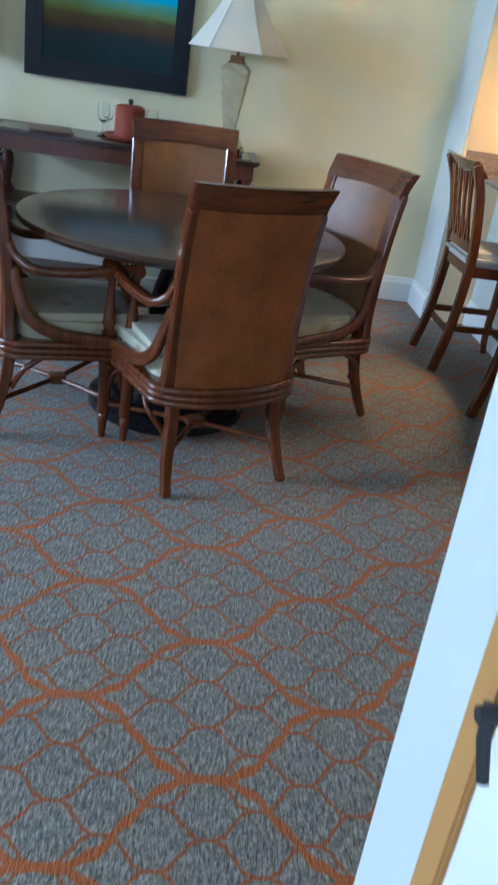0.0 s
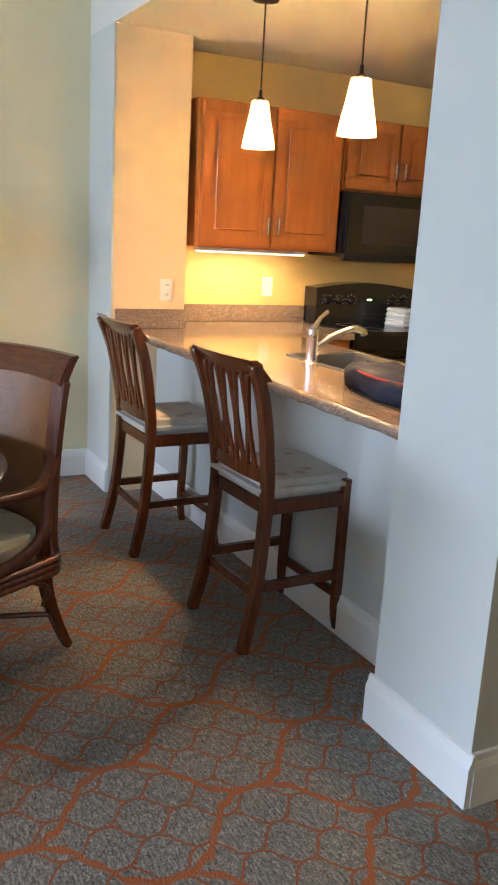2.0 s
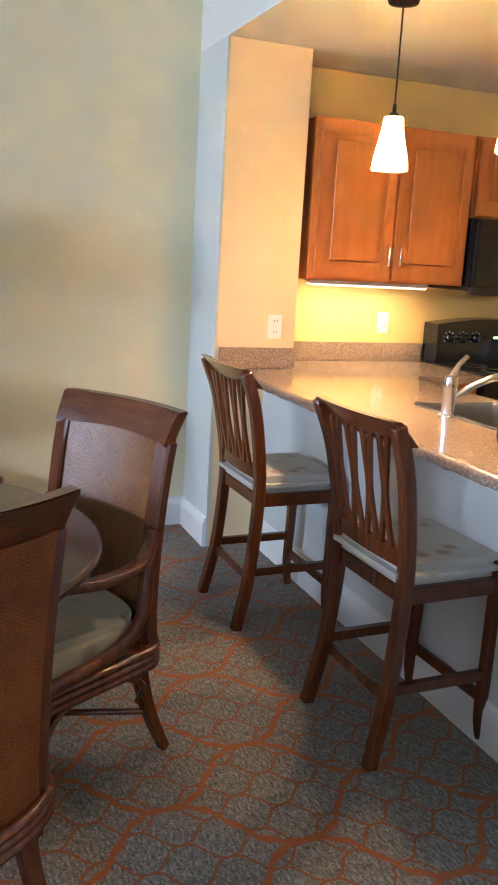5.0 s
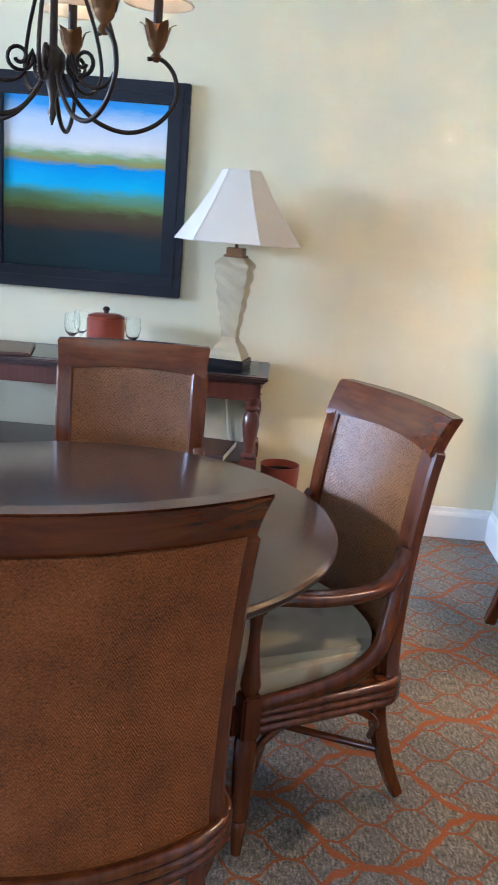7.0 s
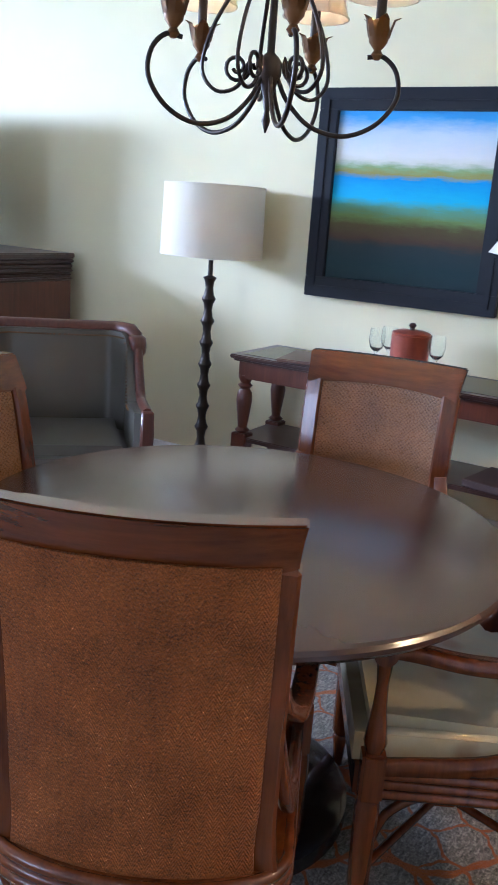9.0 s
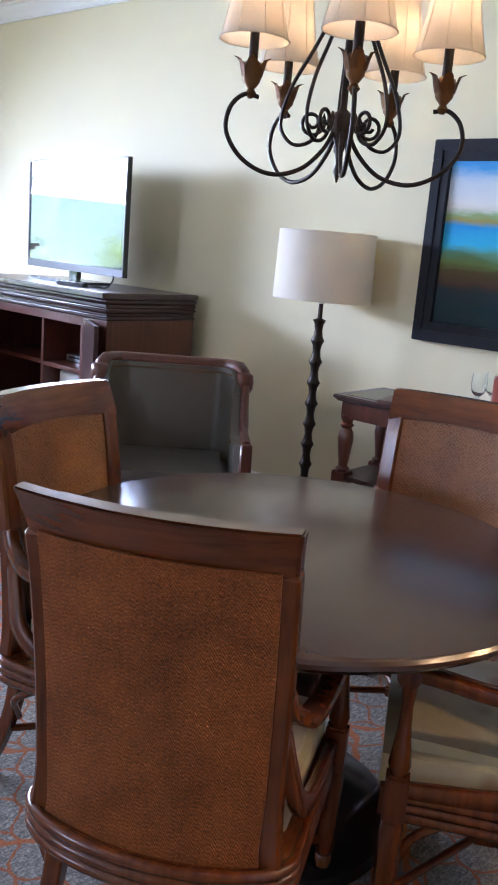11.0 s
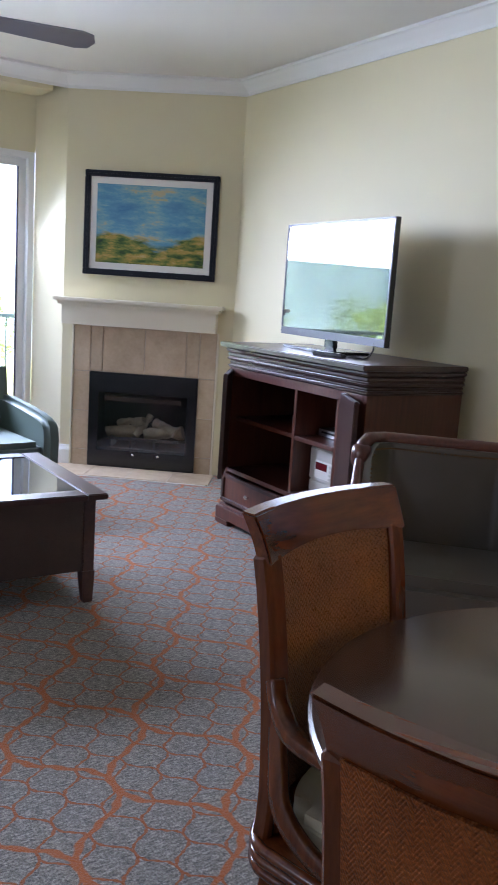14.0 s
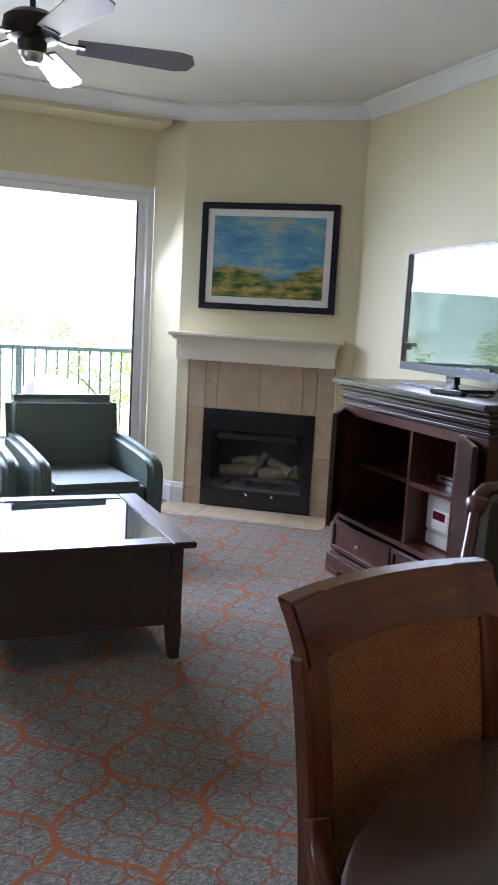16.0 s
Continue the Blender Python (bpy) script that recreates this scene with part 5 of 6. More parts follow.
def television():
    a, b = Vector((-3.757, 5.006)), Vector((-2.648, 4.897))
    w = (b - a).length
    t = root("television", "flat-screen television with a slim dark bezel, switched off", "television", pose((a.x + b.x) / 2, (a.y + b.y) / 2, 1.135, 0, 0, math.degrees(math.atan2(b.y - a.y, b.x - a.x))))
    h0, h1 = 0.066, 0.733
    part("back", boxed(-w / 2 + 0.01, w / 2 - 0.03, 0.006, 0.04, h0 + 0.01, h1 - 0.01, 0.012), BLACK, t)
    bz = bmesh.new()
    for x0, x1, z0, z1 in ((-w / 2, w / 2, h0, h0 + 0.045), (-w / 2, w / 2, h1 - 0.014, h1), (-w / 2, -w / 2 + 0.014, h0 + 0.045, h1 - 0.014), (w / 2 - 0.014, w / 2, h0 + 0.045, h1 - 0.014)):
        box(bz, x0, x1, -0.006, 0.008, z0, z1, 0.003)
    part("bezel", bz, surface("dark grey bezel", (0.07, 0.07, 0.09), 0.4), t, "dark grey bezel")
    part("side_band", boxed(w / 2, w / 2 + 0.003, -0.006, 0.026, h0, h1, 0.001), BLACK, t)
    m, nt, bs = nodes_of("glossy screen")
    bs.inputs["Base Color"].default_value = (0.012, 0.012, 0.014, 1)
    bs.inputs["Roughness"].default_value = 0.02
    bs.inputs["IOR"].default_value = 2.7
    part("screen", boxed(-w / 2 + 0.014, w / 2 - 0.014, -0.002, 0.006, h0 + 0.045, h1 - 0.014), m, t, "dark glossy screen mirroring the balcony door")
    smooth(part("neck", box(bmesh.new(), -0.05, 0.05, 0.005, 0.04, 0.015, h0 + 0.03, 0.008), BLACK, t))
    part("stand", boxed(-0.30, 0.26, -0.13, 0.12, 0, 0.016, 0.006), BLACK, t, "glossy black glass stand")
    return t


television()
stb = root("remote_control", "black remote control lying on the cabinet top", "remote", pose(-2.86, 4.70, 1.1355, 0, 0, 14))
part("case", boxed(-0.10, 0.10, -0.024, 0.024, 0, 0.02, 0.006), MATBLACK, stb)
for i in range(6):
    part("button", boxed(-0.08 + i * 0.026, -0.064 + i * 0.026, -0.012, 0.012, 0.0195, 0.0225, 0.001, seg=1), STEEL, stb)
tvc = root("television_cable", "black cable looped beside the television stand", "cable", pose(-2.76, 4.86, 1.1355))
smooth(part("wire", tube(curve_pts([(0.0, 0.05, 0.10), (0.03, 0.03, 0.05), (0.05, -0.03, 0.006), (0.0, -0.08, 0.005), (-0.08, -0.07, 0.005), (-0.02, -0.03, 0.008), (0.07, -0.06, 0.006)], 6), 0.0045, 6), MATBLACK, tvc))


# ---- leather armchair by the cabinet ----
def leather_armchair():
    c = root("leather_armchair", "grey-green leather tub armchair with show-wood rim and nail heads", "armchair", pose(-1.63, 4.36, 0, 0, 0, 225 - 180))
    # local: x to the right, -y ahead
    def rim(t):
        """Plan outline of the back and arms, from one arm front round to the other, with its height."""
        a = -1 + 2 * t
        x = 0.345 * (1 if a > 0 else -1) * min(1.0, (abs(a) / 0.45) ** 0.75) if abs(a) < 0.45 else 0.345 * (1 if a > 0 else -1)
        y = 0.23 if abs(a) < 0.3 else 0.23 - 0.56 * ((abs(a) - 0.3) / 0.7) ** 1.15
        z = 0.865 if abs(a) < 0.42 else 0.865 - 0.265 * min(1, ((abs(a) - 0.42) / 0.30)) ** 0.8
        return Vector((x, y, z))
    n = 60
    pts = [rim(i / n) for i in range(n + 1)]
    smooth(part("rim", tube(pts, [0.034 if abs(i - n / 2) < n * 0.22 else 0.022 for i in range(n + 1)], 10), REDWOOD, c, "polished cherry rim"), 60)
    def shell(off, thick):
        def fn(u, v):
            p = rim(u)
            ctr = Vector((0, -0.1, 0))
            out = Vector((p.x - ctr.x, p.y - ctr.y, 0)).normalized()
            z = 0.30 + (p.z - 0.305) * v
            q = Vector((p.x, p.y, z)) - out * off
            return q, out
        return sheet(fn, 60, 10, thick)
    smooth(part("inside_back", shell(0.010, 0.05), LEATHER, c), 50)
    smooth(part("outside_back", shell(-0.012, 0.02), LEATHER, c), 50)
    nb = bmesh.new()
    for i in range(6, n - 5):
        for f in (0.0, 0.5):
            p = rim((i + f) / n)
            out = Vector((p.x, p.y + 0.1, 0)).normalized()
            q = p - out * 0.062 - Vector((0, 0, 0.028))
            bmesh.ops.create_icosphere(nb, subdivisions=1, radius=0.005, matrix=Matrix.Translation(q))
    tagged(part("nail_head", nb, GILT, c, "row of brass nail heads"), kind="stuff")
    st = boxed(-0.295, 0.295, -0.35, 0.20, 0.30, 0.455, 0.045, seg=4)
    smooth(part("seat_cushion", st, LEATHER, c), 60)
    part("seat_base", boxed(-0.325, 0.325, -0.325, 0.22, 0.17, 0.30, 0.02), LEATHER, c)
    for s in (-1, 1):
        smooth(part("arm_front", sweep_box([(s * 0.345, -0.335, 0.612), (s * 0.345, -0.345, 0.50), (s * 0.338, -0.335, 0.36), (s * 0.33, -0.325, 0.17)], [0.05, 0.055, 0.05, 0.05], [0.04] * 4, bev=0.008), REDWOOD, c), 40)
        p = rim(0.5 + s * 0.225)
        smooth(part("scroll", lathe([(0.008, -0.062), (0.034, -0.058), (0.044, -0.040), (0.046, 0.0), (0.042, 0.026), (0.026, 0.038), (0.001, 0.040)], 18, m=pose(p.x * 0.985, p.y, p.z - 0.010)), REDWOOD, c), 60)
        for y in (-0.30, 0.18):
            smooth(part("leg", lathe([(0.014, 0), (0.022, 0.10), (0.027, 0.172)], 12, m=pose(s * 0.28, y, 0)), REDWOOD, c), 50)
    return c


leather_armchair()


# ---- coffee table ----
def coffee_table():
    c = root("coffee_table", "square espresso coffee table with mirror-bright inset glass top", "coffee table", pose(-3.20, 2.96, 0))
    hx, hy, top = 0.48, 0.455, 0.518
    fr = bmesh.new()
    w = 0.10
    for x0, x1, y0, y1 in ((-hx, hx, -hy, -hy + w), (-hx, hx, hy - w, hy), (-hx, -hx + w, -hy + w, hy - w), (hx - w, hx, -hy + w, hy - w)):
        box(fr, x0, x1, y0, y1, top - 0.028, top, 0.005)
    part("top_frame", fr, DARKWOOD, c)
    part("under_top", boxed(-hx + w, hx - w, -hy + w, hy - w, top - 0.028, top - 0.012), DARKWOOD, c)
    m, nt, bs = nodes_of("dark tinted glass")
    bs.inputs["Base Color"].default_value = (0.03, 0.035, 0.035, 1)
    bs.inputs["Roughness"].default_value = 0.015
    bs.inputs["IOR"].default_value = 4.0
    part("glass_inset", boxed(-hx + w + 0.002, hx - w - 0.002, -hy + w + 0.002, hy - w - 0.002, top - 0.012, top - 0.004), m, c, "dark polished glass inset")
    rat = woven("dark rattan", (0.012, 0.008, 0.007), (0.05, 0.03, 0.022), 0.5, 0.010, 0.8)
    for x0, x1, y0, y1 in ((-hx + 0.05, hx - 0.05, -hy + 0.05, -hy + 0.07), (-hx + 0.05, hx - 0.05, hy - 0.07, hy - 0.05), (-hx + 0.05, -hx + 0.07, -hy + 0.07, hy - 0.07), (hx - 0.07, hx - 0.05, -hy + 0.07, hy - 0.07)):
        part("side_panel", boxed(x0, x1, y0, y1, 0.15, top - 0.028, 0.004), rat, c, "dark woven rattan side")
    part("bottom_panel", boxed(-hx + 0.07, hx - 0.07, -hy + 0.07, hy - 0.07, 0.15, 0.17), rat, c)
    for sx in (-1, 1):
        for sy in (-1, 1):
            part("corner_post", boxed(sx * (hx - 0.07) - 0.028, sx * (hx - 0.07) + 0.028, sy * (hy - 0.07) - 0.028, sy * (hy - 0.07) + 0.028, 0.14, top - 0.028, 0.004), DARKWOOD, c)
            part("leg", sweep_box([(sx * (hx - 0.07), sy * (hy - 0.07), 0.15), (sx * (hx - 0.065), sy * (hy - 0.065), 0.0)], [0.062, 0.042], [0.062, 0.042]), DARKWOOD, c)
    return c


coffee_table()


# ---- green armchairs ----
def lounge_chair(m):
    c = root("lounge_chair", "dusty green upholstered lounge chair with rounded arms", "armchair", m, "green armchairs by the balcony door")
    b = boxed(-0.365, 0.365, 0.24, 0.37, 0.20, 0.895, 0.05, seg=5)
    for v in b.verts:
        v.co.y += 0.17 * (v.co.z - 0.20)
        v.co.z -= 0.06 * v.co.x ** 2
    smooth(part("backrest", b, SAGE, c), 70)
    smooth(part("seat_cushion", boxed(-0.285, 0.285, -0.38, 0.30, 0.30, 0.455, 0.035, seg=4), SAGE, c), 70)
    part("seat_base", boxed(-0.30, 0.30, -0.36, 0.36, 0.10, 0.30, 0.015), SAGE, c)
    for s in (-1, 1):
        ab = bmesh.new()
        prof = [(0.36, 0.10), (0.36, 0.655), (0.20, 0.655), (0.0, 0.640), (-0.25, 0.615), (-0.35, 0.595), (-0.395, 0.55), (-0.41, 0.46), (-0.40, 0.30), (-0.385, 0.10)]
        l = [ab.verts.new((s * 0.285, y, z)) for y, z in prof]
        r = [ab.verts.new((s * 0.385, y, z)) for y, z in prof]
        k = len(prof)
        ab.faces.new(l[::-1])
        ab.faces.new(r)
        for i in range(k):
            ab.faces.new((l[i], l[(i + 1) % k], r[(i + 1) % k], r[i]))
        bmesh.ops.recalc_face_normals(ab, faces=ab.faces)
        bmesh.ops.bevel(ab, geom=[e for e in ab.edges if abs(e.verts[0].co.x - e.verts[1].co.x) < 1e-4], offset=0.03, segments=3, affect="EDGES", clamp_overlap=True)
        smooth(part("arm", ab, SAGE, c), 70)
        for y in (-0.34, 0.33):
            part("foot", sweep_box([(s * 0.32, y, 0.10), (s * 0.32, y, 0)], [0.05, 0.04], [0.05, 0.04]), DARKWOOD, c)
    return c


lc = lounge_chair(pose(-4.60, 3.32, 0, 0, 0, 96))
copy_thing(lc, pose(-4.58, 2.50, 0, 0, 0, 94))


# ---- ceiling fan ----
def ceiling_fan():
    f = root("ceiling_fan", "bronze ceiling fan with five pale blades and a downrod", "fan", pose(-3.24, 2.79, 0))
    smooth(part("canopy", lathe([(0.012, 2.90), (0.05, 2.91), (0.065, 2.948)], 24), IRON, f), 50)
    smooth(part("downrod", lathe([(0.012, 2.62), (0.012, 2.905)], 12), IRON, f))
    smooth(part("motor", lathe([(0.02, 2.62), (0.08, 2.61), (0.115, 2.585), (0.12, 2.545), (0.10, 2.51), (0.06, 2.50), (0.055, 2.46), (0.02, 2.45)], 32), IRON, f), 40)
    smooth(part("switch_cup", lathe([(0.001, 2.415), (0.03, 2.42), (0.045, 2.44), (0.045, 2.462)], 24), STEEL, f), 40)
    # the blue cast is a reflection put into the blade colour
    blade_m = surface("pale blade veneer with reflection tint", (0.25, 0.25, 0.29), 0.25, vary=0.1)
    for k in range(5):
        m = pose(0, 0, 0, 0, 0, 84 + 72 * k - 72)
        arm = part("blade_iron", sweep_box([m @ Vector(p) for p in ((0.09, 0, 2.52), (0.14, 0, 2.505), (0.21, 0, 2.50))], [0.03, 0.04, 0.07], [0.006] * 3), IRON, f)
        out = [(0.18, -0.05), (0.60, -0.072), (0.655, -0.055), (0.675, 0.0), (0.655, 0.055), (0.60, 0.072), (0.18, 0.05)]
        b = prism(out, -0.004, 0.004)
        bmesh.ops.transform(b, matrix=m @ pose(0, 0, 2.505, -14), verts=b.verts)
        part("blade", b, blade_m, f)
    return f


ceiling_fan()


# ---- kitchen ----
counter = bmesh.new()
prism([(1.615, 2.59), (2.46, 2.59), (2.46, 3.34), (1.615, 3.34)], 0.872, 0.910, counter)
prism([(1.615, 3.34), (2.02, 3.34), (2.02, 4.02), (1.615, 4.02)], 0.872, 0.910, counter)
prism([(2.39, 3.34), (2.46, 3.34), (2.46, 4.02), (2.39, 4.02)], 0.872, 0.910, counter)
prism([(1.615, 4.02), (2.46, 4.02), (2.46, 5.035), (1.615, 5.035)], 0.872, 0.910, counter)
prism([(2.46, 4.76), (2.893, 4.76), (2.893, KIT_Y - 0.002), (2.46, KIT_Y - 0.002)], 0.872, 0.910, counter)
prism([(1.942, 5.035), (2.46, 5.035), (2.46, KIT_Y - 0.002), (1.942, KIT_Y - 0.002)], 0.872, 0.910, counter)
bmesh.ops.remove_doubles(counter, verts=counter.verts, dist=0.0005)
top = root("countertop", "polished speckled brown granite breakfast counter", "countertop", Matrix())
part("slab", counter, GRANITE, top)
edge_b = bmesh.new()
rg = random.Random(4)
pts = [(1.612 + rg.uniform(-0.004, 0.003), 2.59 + i * 0.0245, 0.891) for i in range(100)]
tube(pts, [0.0205 + rg.uniform(-0.002, 0.002) for _ in pts], 10, edge_b)
smooth(part("chiselled_edge", edge_b, GRANITE, top, "rough chiselled granite edge"), 60)
part("backsplash", boxed(1.545, 1.938, 5.020, 5.039, 0.911, 1.012, 0.002), GRANITE, top)
part("backsplash", boxed(1.942, 2.893, KIT_Y - 0.022, KIT_Y - 0.001, 0.911, 1.012, 0.002), GRANITE, top)

for i in range(4):
    y0 = 2.60 + i * 0.54
    base = root("base_cabinet", "honey maple base cabinet under the counter", "cabinet", pose(0, 0, 0), "kitchen base cabinets")
    part("body", boxed(1.925, 2.43, y0, y0 + 0.536, 0.0, 0.70), CABWOOD, base)
    part("door", boxed(2.43, 2.448, y0 + 0.01, y0 + 0.526, 0.11, 0.86, 0.004), CABWOOD, base)
nb = root("base_cabinet", "honey maple base cabinet beside the stove", "cabinet", pose(0, 0, 0), "kitchen base cabinets")
part("body", boxed(2.44, 2.89, 4.80, KIT_Y - 0.003, 0.0, 0.871), CABWOOD, nb)
part("door", boxed(2.47, 2.87, 4.782, 4.80, 0.11, 0.86, 0.004), CABWOOD, nb)

sink = root("sink", "stainless steel kitchen sink set into the granite", "sink", pose(2.205, 3.68, 0.872))
sb = bmesh.new()
for x0, x1, y0, y1, z0, z1 in ((-0.185, 0.185, -0.34, 0.34, -0.165, -0.155), (-0.185, -0.175, -0.34, 0.34, -0.155, 0.036), (0.175, 0.185, -0.34, 0.34, -0.155, 0.036), (-0.175, 0.175, -0.34, -0.33, -0.155, 0.036), (-0.175, 0.175, 0.33, 0.34, -0.155, 0.036), (-0.175, 0.175, -0.006, 0.006, -0.155, 0.0)):
    box(sb, x0, x1, y0, y1, z0, z1)
part("basin", sb, STEEL, sink)
rimb = bmesh.new()
tube([(-0.185, -0.34, 0.040), (0.185, -0.34, 0.040), (0.185, 0.34, 0.040), (-0.185, 0.34, 0.040)], 0.007, 8, rimb, closed=True)
part("rim", rimb, STEEL, sink)
faucet = root("faucet", "chrome single-lever kitchen faucet beside the sink", "faucet", pose(1.985, 3.76, 0.910))
smooth(part("body", lathe([(0.034, 0), (0.034, 0.008), (0.024, 0.014), (0.025, 0.11), (0.028, 0.125), (0.022, 0.15), (0.001, 0.155)], 24), CHROME, faucet), 50)
smooth(part("spout", tube(curve_pts([(0.02, -0.005, 0.075), (0.09, -0.03, 0.125), (0.16, -0.05, 0.155), (0.205, -0.065, 0.15), (0.215, -0.068, 0.13)], 6), [0.014] * 12 + [0.016] * 13, 12), CHROME, faucet), 60)
smooth(part("lever", tube([(0.0, 0.0, 0.145), (0.05, 0.03, 0.19), (0.10, 0.055, 0.215)], [0.014, 0.009, 0.010], 10), CHROME, faucet), 60)
NAVY = surface("navy quilted cloth", (0.012, 0.015, 0.035), 0.8, vary=0.3, fine=150, relief=0.4)
bag = root("cloth_bag", "navy quilted bag with red piping lying on the counter", "bag", pose(1.90, 3.05, 0.910, 0, 0, 80))
bb2 = bmesh.new()
bmesh.ops.create_uvsphere(bb2, u_segments=32, v_segments=16, radius=1.0)
rb = random.Random(2)
for v in bb2.verts:
    x, y, z = v.co
    sgn = lambda q, p: math.copysign(abs(q) ** p, q)
    v.co = (0.27 * sgn(x, 0.6), 0.13 * sgn(y, 0.6), max(0.0, 0.045 + 0.048 * sgn(z, 0.6) + 0.012 * math.sin(9 * x) * math.cos(7 * y)))
smooth(part("pouch", bb2, NAVY, bag), 80)
smooth(part("piping", tube([(0.26 * math.cos(a), 0.125 * math.sin(a), 0.078) for a in [2 * math.pi * i / 40 for i in range(40)]], 0.004, 6, closed=True), surface("red piping", (0.45, 0.03, 0.03), 0.6), bag, "red piping"), 60)
smooth(part("strap", sweep_box(curve_pts([(0.22, 0.0, 0.08), (0.30, -0.05, 0.05), (0.28, -0.16, 0.012), (0.10, -0.19, 0.010), (-0.12, -0.17, 0.010)], 6), [0.035] * 25, [0.005] * 25), NAVY, bag))


def door_panel(bm_name, parent, x0, x1, z0, z1, y, handle_x, handle_z):
    d = bmesh.new()
    box(d, x0, x1, y - 0.018, y, z0, z1, 0.003)
    door = part("door", d, CABWOOD, parent)
    w = 0.058
    fr = bmesh.new()
    for a, b, c0, c1 in ((x0, x1, z0, z0 + w), (x0, x1, z1 - w, z1), (x0, x0 + w, z0 + w, z1 - w), (x1 - w, x1, z0 + w, z1 - w)):
        box(fr, a + 0.001, b - 0.001, y - 0.026, y - 0.016, c0 + 0.001, c1 - 0.001, 0.004)
    part("door_frame", fr, CABWOOD, door)
    part("raised_panel", boxed(x0 + w + 0.025, x1 - w - 0.025, y - 0.025, y - 0.016, z0 + w + 0.025, z1 - w - 0.025, 0.008, seg=3), CABWOOD, door)
    h = bmesh.new()
    tube([(handle_x, y - 0.026, handle_z - 0.048), (handle_x, y - 0.052, handle_z - 0.042), (handle_x, y - 0.054, handle_z), (handle_x, y - 0.052, handle_z + 0.042), (handle_x, y - 0.026, handle_z + 0.048)], 0.006, 8, h)
    smooth(part("handle", h, CHROME, door, "satin chrome bow handle"), 60)
    return door


CY = 5.035
for x0, x1, z0, name in ((1.985, 2.895, 1.352, "tall"), (2.899, 3.66, 1.705, "short"), (3.664, 4.29, 1.352, "side")):
    cab = root("wall_cabinet", {"tall": "honey maple wall cabinet with two raised-panel doors over the counter", "short": "short honey maple wall cabinet over the microwave", "side": "honey maple wall cabinet beside the microwave"}[name], "cabinet", pose(0, 0, 0), "kitchen wall cabinets")
    part("body", boxed(x0, x1, CY, KIT_Y - 0.003, z0, 2.112, 0.002), CABWOOD, cab)
    mid = (x0 + x1) / 2
    door_panel("d", cab, x0 + 0.02, mid - 0.003, z0 + 0.012, 2.10, CY - 0.001, mid - 0.033, z0 + 0.13)
    door_panel("d", cab, mid + 0.003, x1 - 0.02, z0 + 0.012, 2.10, CY - 0.001, mid + 0.033, z0 + 0.13)
ucl = root("undercabinet_light", "lit white strip light under the wall cabinet", "light", pose(2.40, 5.16, 1.35))
part("housing", boxed(-0.34, 0.34, -0.045, 0.045, -0.022, 0, 0.004), WHITE, ucl)
part("diffuser", boxed(-0.33, 0.33, -0.038, 0.038, -0.027, -0.0215), glow_material("strip diffuser", (1.0, 0.80, 0.45), 1.2), ucl)
lamp("undercabinet_lamp", "AREA", look((2.40, 5.16, 1.318), (2.40, 5.19, 0.9)), 0.20, (1.0, 0.77, 0.36), 0.50, 0.05)

mw = root("microwave", "black built-in microwave oven over the stove", "microwave", pose(3.28, 5.0, 1.31))
part("body", boxed(-0.378, 0.378, -0.02, KIT_Y - 5.003, 0.02, 0.392, 0.004), BLACK, mw)
part("door", boxed(-0.378, 0.215, -0.055, -0.021, 0.045, 0.385, 0.008), BLACK, mw)
part("window", boxed(-0.27, 0.15, -0.058, -0.054, 0.10, 0.32, 0.001), surface("smoked glass", (0.05, 0.035, 0.03), 0.1), mw)
part("control_panel", boxed(0.225, 0.378, -0.055, -0.021, 0.045, 0.385, 0.006), BLACK, mw)
for i in range(3):
    for j in range(5):
        part("key", boxed(0.25 + i * 0.037, 0.278 + i * 0.037, -0.058, -0.054, 0.09 + j * 0.04, 0.115 + j * 0.04), surface("grey key legend", (0.10, 0.10, 0.10), 0.4), mw)
smooth(part("handle", tube([(0.195, -0.055, 0.09), (0.195, -0.085, 0.11), (0.195, -0.088, 0.21), (0.195, -0.085, 0.31), (0.195, -0.055, 0.33)], 0.011, 10), BLACK, mw), 60)
part("vent_grille", boxed(-0.378, 0.378, -0.05, 0.0, 0.0, 0.040, 0.004), MATBLACK, mw)

stove = root("stove", "black electric range with a raised control panel", "stove", pose(3.28, 4.76, 0))
part("body", boxed(-0.378, 0.378, 0.0, KIT_Y - 4.765, 0.0, 0.895, 0.006), BLACK, stove)
part("cooktop", boxed(-0.38, 0.38, -0.012, KIT_Y - 4.77, 0.895, 0.918, 0.006), BLACK, stove, "glossy black glass cooktop")
cp = bmesh.new()
arc = [(-0.378, 0.918), (0.378, 0.918), (0.378, 1.135)] + [(0.378 - 0.756 * i / 12, 1.135 + 0.035 * math.sin(math.pi * i / 12)) for i in range(1, 12)] + [(-0.378, 1.135)]
lo = [cp.verts.new((x, 0.46, z)) for x, z in arc]
hi = [cp.verts.new((x, 0.60, z)) for x, z in arc]
cp.faces.new(lo[::-1])
cp.faces.new(hi)
for i in range(len(arc)):
    j = (i + 1) % len(arc)
    cp.faces.new((lo[i], lo[j], hi[j], hi[i]))
panel = part("control_panel", cp, BLACK, stove)
KNOBM = surface("white dial mark", (0.5, 0.5, 0.5), 0.4)
